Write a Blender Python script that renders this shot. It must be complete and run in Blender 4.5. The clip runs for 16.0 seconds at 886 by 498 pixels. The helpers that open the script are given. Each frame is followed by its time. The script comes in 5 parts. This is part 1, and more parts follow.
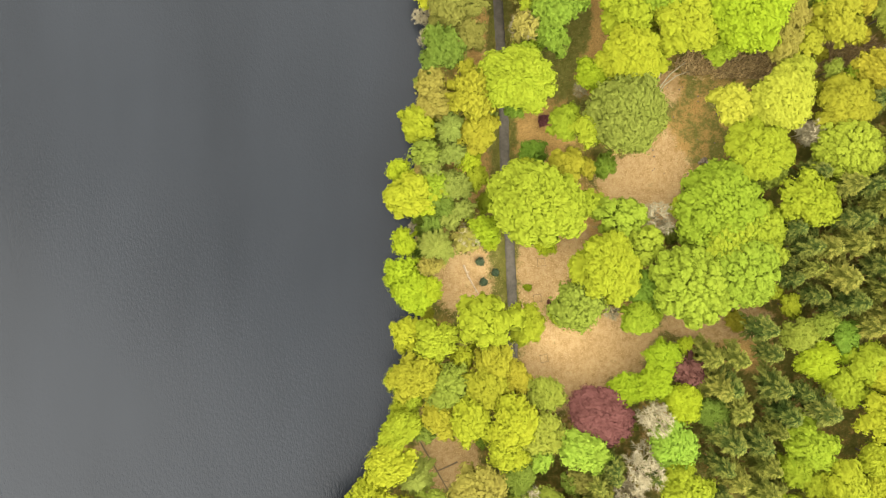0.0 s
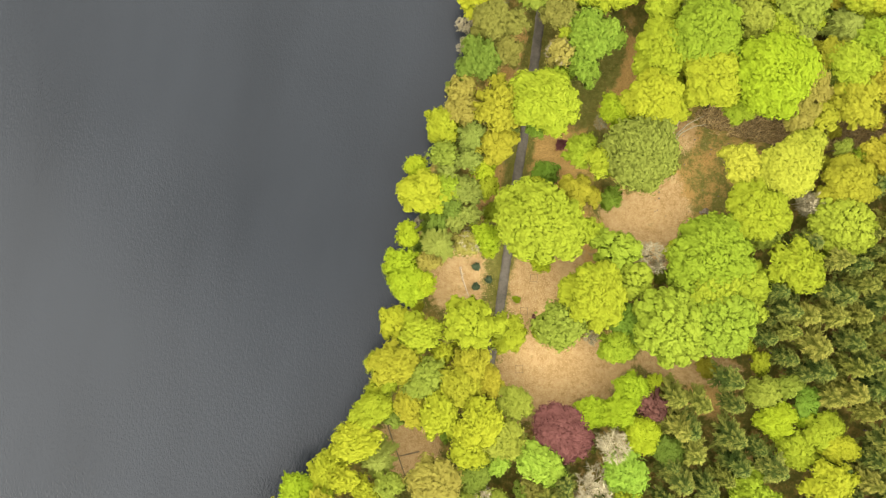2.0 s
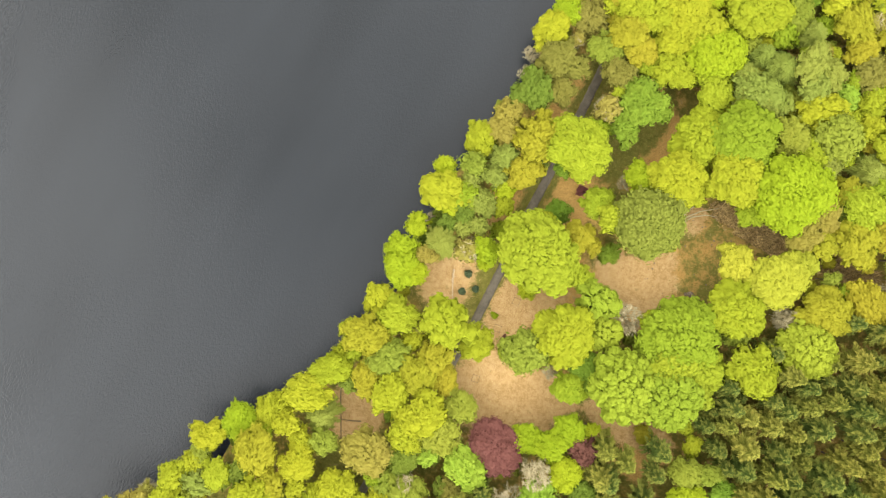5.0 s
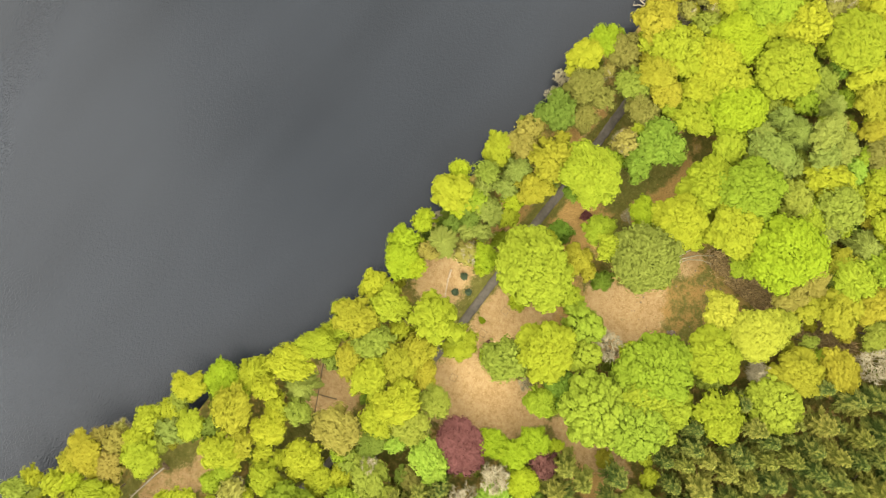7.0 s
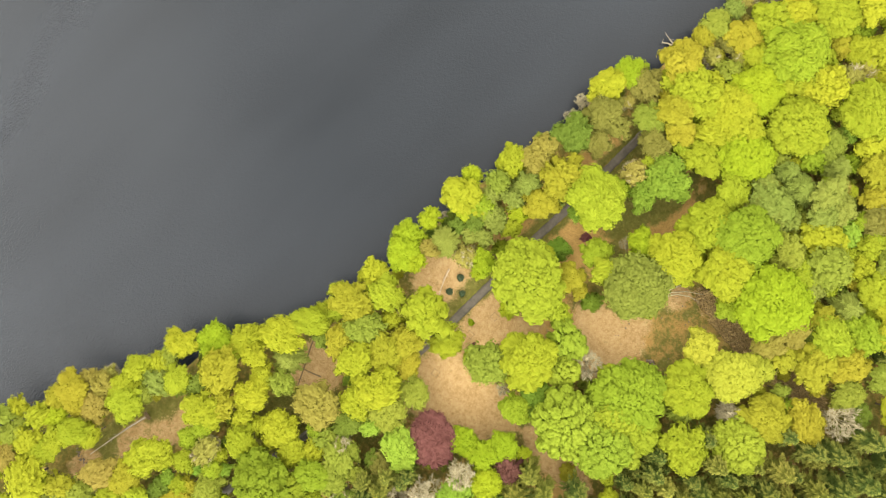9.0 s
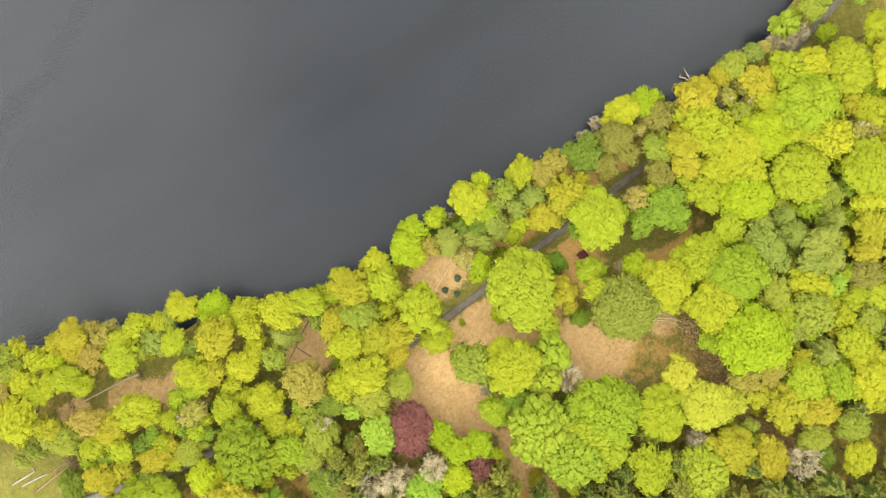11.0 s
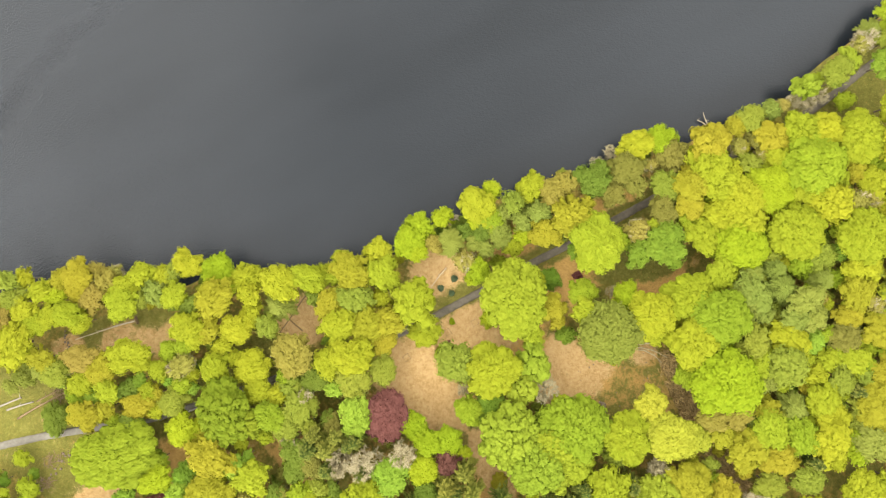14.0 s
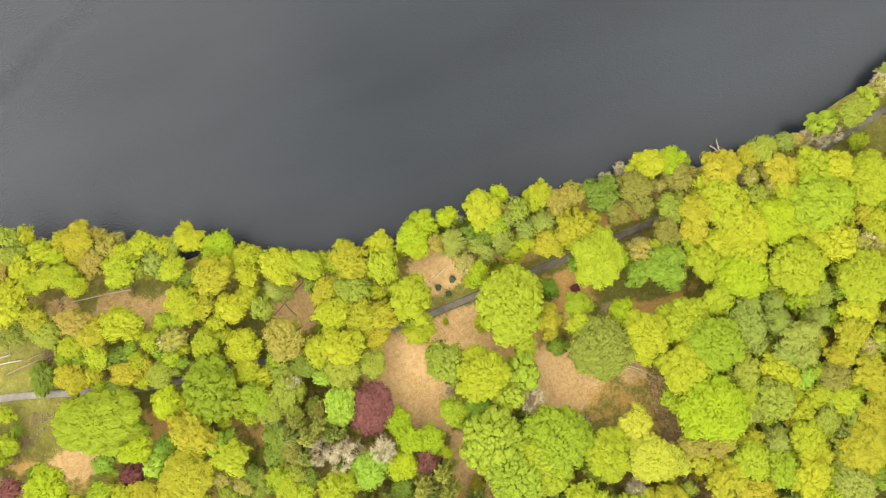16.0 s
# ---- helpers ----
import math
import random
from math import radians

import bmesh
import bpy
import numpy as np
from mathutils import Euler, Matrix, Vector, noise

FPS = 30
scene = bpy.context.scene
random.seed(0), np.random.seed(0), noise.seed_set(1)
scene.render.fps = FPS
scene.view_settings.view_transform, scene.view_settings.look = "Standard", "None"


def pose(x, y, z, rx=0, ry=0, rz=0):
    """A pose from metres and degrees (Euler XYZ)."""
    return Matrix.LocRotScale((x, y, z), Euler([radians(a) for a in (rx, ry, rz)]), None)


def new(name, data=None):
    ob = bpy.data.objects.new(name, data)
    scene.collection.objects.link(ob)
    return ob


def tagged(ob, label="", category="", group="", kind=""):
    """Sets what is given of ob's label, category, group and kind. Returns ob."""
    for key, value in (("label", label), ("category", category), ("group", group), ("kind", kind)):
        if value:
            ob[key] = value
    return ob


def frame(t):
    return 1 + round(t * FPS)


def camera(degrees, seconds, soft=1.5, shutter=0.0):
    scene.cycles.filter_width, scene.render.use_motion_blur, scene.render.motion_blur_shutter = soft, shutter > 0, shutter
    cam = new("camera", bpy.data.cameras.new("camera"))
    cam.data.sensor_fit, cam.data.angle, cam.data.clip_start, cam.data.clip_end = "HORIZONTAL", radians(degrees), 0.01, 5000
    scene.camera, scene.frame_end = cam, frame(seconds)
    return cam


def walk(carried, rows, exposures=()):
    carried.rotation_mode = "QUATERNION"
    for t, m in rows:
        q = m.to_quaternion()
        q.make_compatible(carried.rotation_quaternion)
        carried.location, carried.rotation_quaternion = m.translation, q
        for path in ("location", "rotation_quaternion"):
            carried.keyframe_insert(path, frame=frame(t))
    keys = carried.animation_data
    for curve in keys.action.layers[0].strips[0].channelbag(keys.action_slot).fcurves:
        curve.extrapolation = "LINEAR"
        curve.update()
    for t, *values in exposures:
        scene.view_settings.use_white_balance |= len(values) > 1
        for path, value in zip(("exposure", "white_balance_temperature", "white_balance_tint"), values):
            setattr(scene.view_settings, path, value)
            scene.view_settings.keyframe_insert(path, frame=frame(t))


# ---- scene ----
# The drone's camera looks straight down, rises and turns slowly.
cam = camera(64.0, 16.0, soft=1.0)
ROWS = [
    (0, 0.02, 0.05, 147.00, -0.02, 0.65, -0.19),
    (0.5, 0.04, 0.06, 148.52, -0.03, 0.66, 0.87),
    (1, 0.06, 0.06, 150.02, -0.02, 0.66, 3.37),
    (1.5, 0.07, 0.06, 151.56, -0.00, 0.67, 6.75),
    (2, 0.08, 0.06, 153.14, 0.02, 0.68, 10.50),
    (2.5, 0.09, 0.06, 154.71, 0.05, 0.68, 14.27),
    (3, 0.09, 0.06, 156.28, 0.07, 0.68, 17.71),
    (3.5, 0.09, 0.05, 157.88, 0.10, 0.68, 21.01),
    (4, 0.09, 0.05, 159.46, 0.12, 0.69, 24.03),
    (6.5, 0.02, -0.00, 165.90, 0.18, 0.68, 36.82),
    (7, -0.01, -0.02, 167.22, 0.20, 0.68, 39.32),
    (7.5, -0.03, -0.03, 168.48, 0.21, 0.68, 41.49),
    (8, -0.06, -0.05, 169.78, 0.21, 0.67, 43.65),
    (8.5, -0.10, -0.07, 171.24, 0.22, 0.67, 45.82),
    (9, -0.14, -0.09, 172.68, 0.23, 0.67, 47.97),
    (11.5, -0.38, -0.20, 179.85, 0.23, 0.65, 56.67),
    (12, -0.43, -0.23, 181.25, 0.22, 0.65, 58.19),
    (12.5, -0.50, -0.26, 182.62, 0.22, 0.65, 59.71),
    (13, -0.56, -0.29, 183.54, 0.21, 0.64, 61.23),
    (13.5, -0.63, -0.32, 184.06, 0.20, 0.64, 62.76),
    (14, -0.70, -0.36, 184.37, 0.20, 0.64, 64.30),
    (14.5, -0.78, -0.39, 184.53, 0.19, 0.64, 65.85),
    (15, -0.86, -0.43, 184.62, 0.18, 0.64, 67.39),
    (15.5, -0.94, -0.46, 184.66, 0.17, 0.64, 68.87),
    (16, -1.02, -0.50, 184.67, 0.16, 0.64, 69.97),
]
walk(cam, [(t, pose(x, y, z, rx, ry, rz)) for t, x, y, z, rx, ry, rz in ROWS])

# ---- light: overcast sky with a weak, wide sun ----
SUN_ELEVATION, SUN_TURN = 40.0, -55.0
world = bpy.data.worlds.new("sky")
scene.world = world
world.use_nodes = True
wn, wl = world.node_tree.nodes, world.node_tree.links
sky = wn.new("ShaderNodeTexSky")
sky.sky_type = "NISHITA"
sky.sun_disc = False
sky.sun_elevation = radians(SUN_ELEVATION)
sky.sun_rotation = radians(180 + SUN_TURN)
sky.dust_density = 4.0
grey = wn.new("ShaderNodeHueSaturation")
grey.inputs["Saturation"].default_value = 0.06
wl.new(sky.outputs[0], grey.inputs["Color"])
# a bright layer of cloud, brightest overhead, covers most of the blue
where_up, height = wn.new("ShaderNodeTexCoord"), wn.new("ShaderNodeSeparateXYZ")
wl.new(where_up.outputs["Generated"], height.inputs[0])
cloud = wn.new("ShaderNodeMapRange")
cloud.inputs["To Min"].default_value, cloud.inputs["To Max"].default_value = 2.0, 3.9
wl.new(height.outputs["Z"], cloud.inputs["Value"])
tint = wn.new("ShaderNodeMix")
tint.data_type, tint.blend_type = "RGBA", "MULTIPLY"
tint.inputs[0].default_value = 1.0
tint.inputs[6].default_value = (1.035, 1.0, 0.93, 1)
# the cloud is thinner, and so brighter, to the north
north, thin = wn.new("ShaderNodeMapRange"), wn.new("ShaderNodeMath")
north.inputs["From Min"].default_value, north.inputs["From Max"].default_value = -0.02, 0.5
north.inputs["To Min"].default_value, north.inputs["To Max"].default_value = 0.97, 2.1
wl.new(height.outputs["Y"], north.inputs["Value"])
thin.operation = "MULTIPLY"
wl.new(cloud.outputs[0], thin.inputs[0])
wl.new(north.outputs[0], thin.inputs[1])
# and a little so to the south-west
across, west, rift = wn.new("ShaderNodeMath"), wn.new("ShaderNodeMapRange"), wn.new("ShaderNodeMath")
across.operation = "ADD"
wl.new(height.outputs["X"], across.inputs[0])
wl.new(height.outputs["Y"], across.inputs[1])
west.inputs["From Min"].default_value, west.inputs["From Max"].default_value = -0.4, -0.9
west.inputs["To Min"].default_value, west.inputs["To Max"].default_value = 1.0, 1.55
wl.new(across.outputs[0], west.inputs["Value"])
rift.operation = "MULTIPLY"
wl.new(thin.outputs[0], rift.inputs[0])
wl.new(west.outputs[0], rift.inputs[1])
wl.new(rift.outputs[0], tint.inputs[7])
cover = wn.new("ShaderNodeMix")
cover.data_type = "RGBA"
cover.inputs[0].default_value = 0.45
wl.new(grey.outputs[0], cover.inputs[6])
wl.new(tint.outputs[2], cover.inputs[7])
wl.new(cover.outputs[2], wn["Background"].inputs["Color"])
wn["Background"].inputs["Strength"].default_value = 0.2
sun = new("sun", bpy.data.lights.new("sun", "SUN"))
sun.data.energy, sun.data.angle, sun.data.color = 0.5, radians(64), (1.0, 0.965, 0.91)
sun.matrix_world = pose(0, 0, 300, 90 - SUN_ELEVATION, 0, SUN_TURN)
scene.view_settings.exposure = 2.27


# ---- materials ----
def material(name, roughness=0.8, specular=0.3):
    m = bpy.data.materials.new(name)
    m.use_nodes = True
    b = m.node_tree.nodes["Principled BSDF"]
    b.inputs["Roughness"].default_value = roughness
    b.inputs["Specular IOR Level"].default_value = specular
    return m, m.node_tree.nodes, m.node_tree.links, b


def noise_node(n, l, scale, detail=4.0, rough=0.55, coords="Object"):
    tc = n.new("ShaderNodeTexCoord")
    t = n.new("ShaderNodeTexNoise")
    t.inputs["Scale"].default_value, t.inputs["Detail"].default_value, t.inputs["Roughness"].default_value = scale, detail, rough
    l.new(tc.outputs[coords], t.inputs["Vector"])
    return t.outputs["Fac"]


def ramp(n, l, fac, *stops):
    r = n.new("ShaderNodeValToRGB")
    e = r.color_ramp.elements
    while len(e) < len(stops):
        e.new(0.5)
    for k, (p, c) in zip(e, stops):
        k.position, k.color = p, (*c, 1)
    l.new(fac, r.inputs["Fac"])
    return r.outputs["Color"]


def mix(n, l, fac, a, b, how="MIX"):
    m = n.new("ShaderNodeMix")
    m.data_type, m.blend_type = "RGBA", how
    for value, socket in ((fac, m.inputs[0]), (a, m.inputs[6]), (b, m.inputs[7])):
        if isinstance(value, bpy.types.NodeSocket):
            l.new(value, socket)
        else:
            socket.default_value = value if isinstance(value, float) else (*value, 1)
    return m.outputs[2]


def bump(n, l, b, height, strength, distance):
    k = n.new("ShaderNodeBump")
    k.inputs["Strength"].default_value, k.inputs["Distance"].default_value = strength, distance
    l.new(height, k.inputs["Height"])
    l.new(k.outputs[0], b.inputs["Normal"])


def foliage(name, dark, light, glow=0.36, tip=None):
    """Leaves: a tone per tree, a tone per leaf spray, patches of lighter growth, and light that passes through."""
    m, n, l, b = material(name, 0.8, 0.05)
    geo, info = n.new("ShaderNodeNewGeometry"), n.new("ShaderNodeObjectInfo")
    patch = noise_node(n, l, 0.55, 3.0)
    tone = n.new("ShaderNodeMath")
    tone.operation = "MULTIPLY_ADD"
    l.new(geo.outputs["Random Per Island"], tone.inputs[0])
    tone.inputs[1].default_value = 0.14
    shift = n.new("ShaderNodeMath")
    shift.operation = "MULTIPLY_ADD"
    l.new(patch, shift.inputs[0])
    shift.inputs[1].default_value, shift.inputs[2].default_value = 0.66, -0.12
    grain = n.new("ShaderNodeMath")
    grain.operation = "MULTIPLY_ADD"
    l.new(noise_node(n, l, 2.6, 5.0, 0.7), grain.inputs[0])
    grain.inputs[1].default_value = 0.42
    l.new(shift.outputs[0], grain.inputs[2])
    l.new(grain.outputs[0], tone.inputs[2])
    colour = mix(n, l, tone.outputs[0], dark, light)
    if tip:
        end = n.new("ShaderNodeAttribute")
        end.attribute_name = "tip"
        young = n.new("ShaderNodeMapRange")
        young.inputs["From Min"].default_value, young.inputs["From Max"].default_value = 0.55, 1.0
        l.new(end.outputs["Fac"], young.inputs["Value"])
        colour = mix(n, l, young.outputs[0], colour, tip)
    hue = n.new("ShaderNodeHueSaturation")
    own = n.new("ShaderNodeMapRange")
    own.inputs["To Min"].default_value, own.inputs["To Max"].default_value = 0.488, 0.51
    l.new(info.outputs["Random"], own.inputs["Value"])
    l.new(own.outputs[0], hue.inputs["Hue"])
    val = n.new("ShaderNodeMapRange")
    val.inputs["To Min"].default_value, val.inputs["To Max"].default_value = 0.85, 0.745
    l.new(info.outputs["Random"], val.inputs["Value"])
    l.new(val.outputs[0], hue.inputs["Value"])
    l.new(colour, hue.inputs["Color"])
    l.new(hue.outputs[0], b.inputs["Base Color"])
    bump(n, l, b, noise_node(n, l, 4.5, 4.0, 0.7), 0.3, 0.14)
    tr = n.new("ShaderNodeBsdfTranslucent")
    l.new(hue.outputs[0], tr.inputs["Color"])
    sh = n.new("ShaderNodeMixShader")
    sh.inputs[0].default_value = glow
    l.new(b.outputs[0], sh.inputs[1])
    l.new(tr.outputs[0], sh.inputs[2])
    l.new(sh.outputs[0], n["Material Output"].inputs["Surface"])
    return m


LEAVES = {
    "lime": foliage("lime_leaves", (0.217, 0.260, 0.012), (0.356, 0.365, 0.024)),
    "sun": foliage("sunny_leaves", (0.218, 0.290, 0.010), (0.322, 0.378, 0.019)),
    "spring": foliage("spring_leaves", (0.193, 0.265, 0.012), (0.313, 0.357, 0.026)),
    "oak": foliage("oak_leaves", (0.178, 0.238, 0.012), (0.275, 0.326, 0.025)),
    "crack": foliage("light_oak_leaves", (0.196, 0.262, 0.016), (0.298, 0.352, 0.034)),
    "pale": foliage("pale_leaves", (0.279, 0.300, 0.020), (0.387, 0.400, 0.044)),
    "gold": foliage("golden_leaves", (0.232, 0.225, 0.014), (0.350, 0.327, 0.027)),
    "amber": foliage("amber_leaves", (0.233, 0.190, 0.030), (0.315, 0.261, 0.052)),
    "cream": foliage("cream_leaves", (0.235, 0.215, 0.035), (0.331, 0.296, 0.065)),
    "fern": foliage("olive_leaves", (0.166, 0.205, 0.020), (0.270, 0.300, 0.039)),
    "willow": foliage("willow_leaves", (0.162, 0.182, 0.022), (0.255, 0.266, 0.044)),
    "sage": foliage("sage_leaves", (0.166, 0.205, 0.030), (0.261, 0.291, 0.052)),
    "moss": foliage("moss_green_leaves", (0.103, 0.150, 0.016), (0.189, 0.235, 0.031)),
    "brown": foliage("brown_leaves", (0.150, 0.145, 0.022), (0.235, 0.217, 0.045)),
    "green": foliage("green_leaves", (0.103, 0.188, 0.015), (0.214, 0.290, 0.030)),
    "deep": foliage("deep_green_leaves", (0.119, 0.175, 0.010), (0.226, 0.267, 0.020)),
    "mint": foliage("fresh_green_leaves", (0.155, 0.275, 0.020), (0.285, 0.385, 0.045)),
    "copper": foliage("copper_leaves", (0.1, 0.036, 0.028), (0.232, 0.1, 0.078)),
    "conif": foliage("conifer_needles", (0.033, 0.057, 0.012), (0.108, 0.143, 0.023), 0.25, (0.195, 0.205, 0.036)),
    "larch": foliage("light_conifer_needles", (0.06, 0.076, 0.012), (0.19, 0.2, 0.028), 0.25, (0.26, 0.25, 0.042)),
    "juniper": foliage("juniper_needles", (0.052, 0.08, 0.04), (0.135, 0.18, 0.085), 0.2),
}


def wood(name, dark, light, scale=3.0):
    m, n, l, b = material(name, 0.85, 0.2)
    c = ramp(n, l, noise_node(n, l, scale, 6.0), (0.3, dark), (0.7, light))
    l.new(c, b.inputs["Base Color"])
    bump(n, l, b, noise_node(n, l, scale * 4), 0.5, 0.03)
    return m


BARK = wood("bark", (0.06, 0.045, 0.03), (0.17, 0.13, 0.09))
DEAD = wood("bleached_wood", (0.22, 0.18, 0.115), (0.4, 0.335, 0.225))
TWIG = wood("grey_twigs", (0.23, 0.195, 0.105), (0.38, 0.325, 0.19))
# Darker green, shade painted into crown cracks; child() swaps in each tree's own leaves
INNER_SHADE = foliage("inner_shade_leaves", (0.148, 0.192, 0.007), (0.29, 0.335, 0.014))
TAN = wood("split_tan_wood", (0.28, 0.2, 0.11), (0.5, 0.38, 0.23))
GREY = wood("grey_dead_wood", (0.13, 0.112, 0.085), (0.26, 0.225, 0.175))
ROTTEN = wood("rotten_wood", (0.1, 0.068, 0.033), (0.2, 0.14, 0.07))


def ground_material():
    m, n, l, b = material("ground", 0.95, 0.1)
    big, small, fine = noise_node(n, l, 0.12, 5.0, 0.6), noise_node(n, l, 0.9, 6.0, 0.65), noise_node(n, l, 4.5, 5.0, 0.7)
    mid = noise_node(n, l, 0.35, 6.0, 0.7)
    litter = ramp(n, l, small, (0.3, (0.15, 0.095, 0.02)), (0.55, (0.28, 0.175, 0.042)), (0.75, (0.37, 0.245, 0.068)))
    straw = ramp(n, l, small, (0.28, (0.285, 0.172, 0.064)), (0.5, (0.395, 0.257, 0.105)), (0.74, (0.505, 0.35, 0.168)))
    turf = ramp(n, l, small, (0.3, (0.088, 0.09, 0.015)), (0.55, (0.138, 0.13, 0.026)), (0.75, (0.21, 0.178, 0.045)))
    heath = ramp(n, l, fine, (0.3, (0.16, 0.105, 0.045)), (0.6, (0.36, 0.25, 0.115)))
    rust = ramp(n, l, fine, (0.3, (0.28, 0.165, 0.048)), (0.7, (0.47, 0.295, 0.095)))

    def worn(name, low, high):
        a = n.new("ShaderNodeAttribute")
        a.attribute_name = name
        s = n.new("ShaderNodeMath")
        s.operation = "MULTIPLY_ADD"
        l.new(mid, s.inputs[0])
        s.inputs[1].default_value = 2.3
        l.new(a.outputs["Fac"], s.inputs[2])
        r = n.new("ShaderNodeMapRange")
        r.inputs["From Min"].default_value, r.inputs["From Max"].default_value = low, high
        l.new(s.outputs[0], r.inputs["Value"])
        return r.outputs[0]

    moss = n.new("ShaderNodeMapRange")
    moss.inputs["From Min"].default_value, moss.inputs["From Max"].default_value = 0.45, 0.66
    l.new(mid, moss.inputs["Value"])
    litter = mix(n, l, moss.outputs[0], turf, litter)
    c = mix(n, l, worn("rust", 1.35, 1.75), litter, rust)
    c = mix(n, l, worn("straw", 1.42, 1.72), c, straw)
    c = mix(n, l, worn("turf", 1.4, 1.75), c, turf)
    c = mix(n, l, worn("heath", 1.4, 1.75), c, heath)
    c = mix(n, l, 0.7, c, ramp(n, l, mid, (0.32, (0.72, 0.68, 0.62)), (0.6, (1.04, 1.04, 1.04))), "MULTIPLY")
    c = mix(n, l, 0.5, c, ramp(n, l, fine, (0.25, (0.7, 0.68, 0.66)), (0.75, (1.0, 1.0, 1.0))), "MULTIPLY")
    c = mix(n, l, 0.6, c, ramp(n, l, big, (0.3, (0.9, 0.89, 0.87)), (0.7, (1.0, 1.0, 1.0))), "MULTIPLY")
    l.new(c, b.inputs["Base Color"])
    bump(n, l, b, fine, 0.8, 0.25)
    return m


def water_material():
    m, n, l, b = material("lake_water", 0.13, 0.5)
    b.inputs["IOR"].default_value = 1.33
    tc, mp = n.new("ShaderNodeTexCoord"), n.new("ShaderNodeMapping")
    mp.inputs["Rotation"].default_value = (0, 0, radians(-35))
    mp.inputs["Scale"].default_value = (1.0, 0.65, 1.0)
    l.new(tc.outputs["Object"], mp.inputs["Vector"])
    waves = n.new("ShaderNodeTexNoise")
    waves.inputs["Scale"].default_value, waves.inputs["Detail"].default_value, waves.inputs["Roughness"].default_value = 2.7, 2.5, 0.5
    l.new(mp.outputs[0], waves.inputs["Vector"])
    gust = n.new("ShaderNodeMapRange")
    gust.inputs["From Min"].default_value, gust.inputs["From Max"].default_value = 0.35, 0.7
    gust.inputs["To Min"].default_value, gust.inputs["To Max"].default_value = 0.15, 0.75
    l.new(noise_node(n, l, 0.018, 3.0), gust.inputs["Value"])
    slick = n.new("ShaderNodeTexNoise")
    slick.inputs["Scale"].default_value, slick.inputs["Detail"].default_value = 0.03, 4.0
    drawn = n.new("ShaderNodeMapping")
    drawn.inputs["Rotation"].default_value = (0, 0, radians(28))
    drawn.inputs["Scale"].default_value = (1.0, 0.28, 1.0)
    l.new(tc.outputs["Object"], drawn.inputs["Vector"])
    l.new(drawn.outputs[0], slick.inputs["Vector"])
    # the slicks' differing reflection is painted here as paler and darker base colour
    slick_sheen = ramp(n, l, slick.outputs["Fac"], (0.34, (0.0058, 0.0074, 0.0090)), (0.5, (0.0082, 0.0101, 0.0121)), (0.66, (0.0104, 0.0126, 0.0150)))
    l.new(slick_sheen, b.inputs["Base Color"])
    gloss = n.new("ShaderNodeMapRange")
    gloss.inputs["From Min"].default_value, gloss.inputs["From Max"].default_value = 0.35, 0.65
    gloss.inputs["To Min"].default_value, gloss.inputs["To Max"].default_value = 0.17, 0.27
    l.new(slick.outputs["Fac"], gloss.inputs["Value"])
    l.new(gloss.outputs[0], b.inputs["Roughness"])
    k = n.new("ShaderNodeBump")
    k.inputs["Distance"].default_value = 0.14
    # the wind reaches the southern bay most
    place, bay, both = n.new("ShaderNodeSeparateXYZ"), n.new("ShaderNodeMapRange"), n.new("ShaderNodeMath")
    l.new(tc.outputs["Object"], place.inputs[0])
    bay.inputs["From Min"].default_value, bay.inputs["From Max"].default_value = -35.0, -95.0
    bay.inputs["To Max"].default_value = 1.3
    l.new(place.outputs["Y"], bay.inputs["Value"])
    l.new(bay.outputs[0], both.inputs[0])
    l.new(gust.outputs[0], both.inputs[1])
    # a narrow lane of wind-roughened water off the shore
    across, off, lane, total = n.new("ShaderNodeVectorMath"), n.new("ShaderNodeMath"), n.new("ShaderNodeMapRange"), n.new("ShaderNodeMath")
    across.operation, across.inputs[1].default_value = "DOT_PRODUCT", (0.94, 0.35, 0)
    l.new(tc.outputs["Object"], across.inputs[0])
    sway = n.new("ShaderNodeMath")
    sway.operation, sway.inputs[1].default_value = "MULTIPLY_ADD", 14.0
    l.new(noise_node(n, l, 0.06, 4.0), sway.inputs[0])
    l.new(across.outputs["Value"], sway.inputs[2])
    off.operation, off.inputs[1].default_value = "SUBTRACT", -105.0
    l.new(sway.outputs[0], off.inputs[0])
    near = n.new("ShaderNodeMath")
    near.operation = "ABSOLUTE"
    l.new(off.outputs[0], near.inputs[0])
    lane.inputs["From Min"].default_value, lane.inputs["From Max"].default_value = 6.0, 1.5
    lane.inputs["To Min"].default_value, lane.inputs["To Max"].default_value = 0.0, 3.5
    l.new(near.outputs[0], lane.inputs["Value"])
    l.new(both.outputs[0], total.inputs[0])
    l.new(lane.outputs[0], total.inputs[1])
    l.new(total.outputs[0], k.inputs["Strength"])
    l.new(waves.outputs["Fac"], k.inputs["Height"])
    l.new(k.outputs[0], b.inputs["Normal"])
    return m


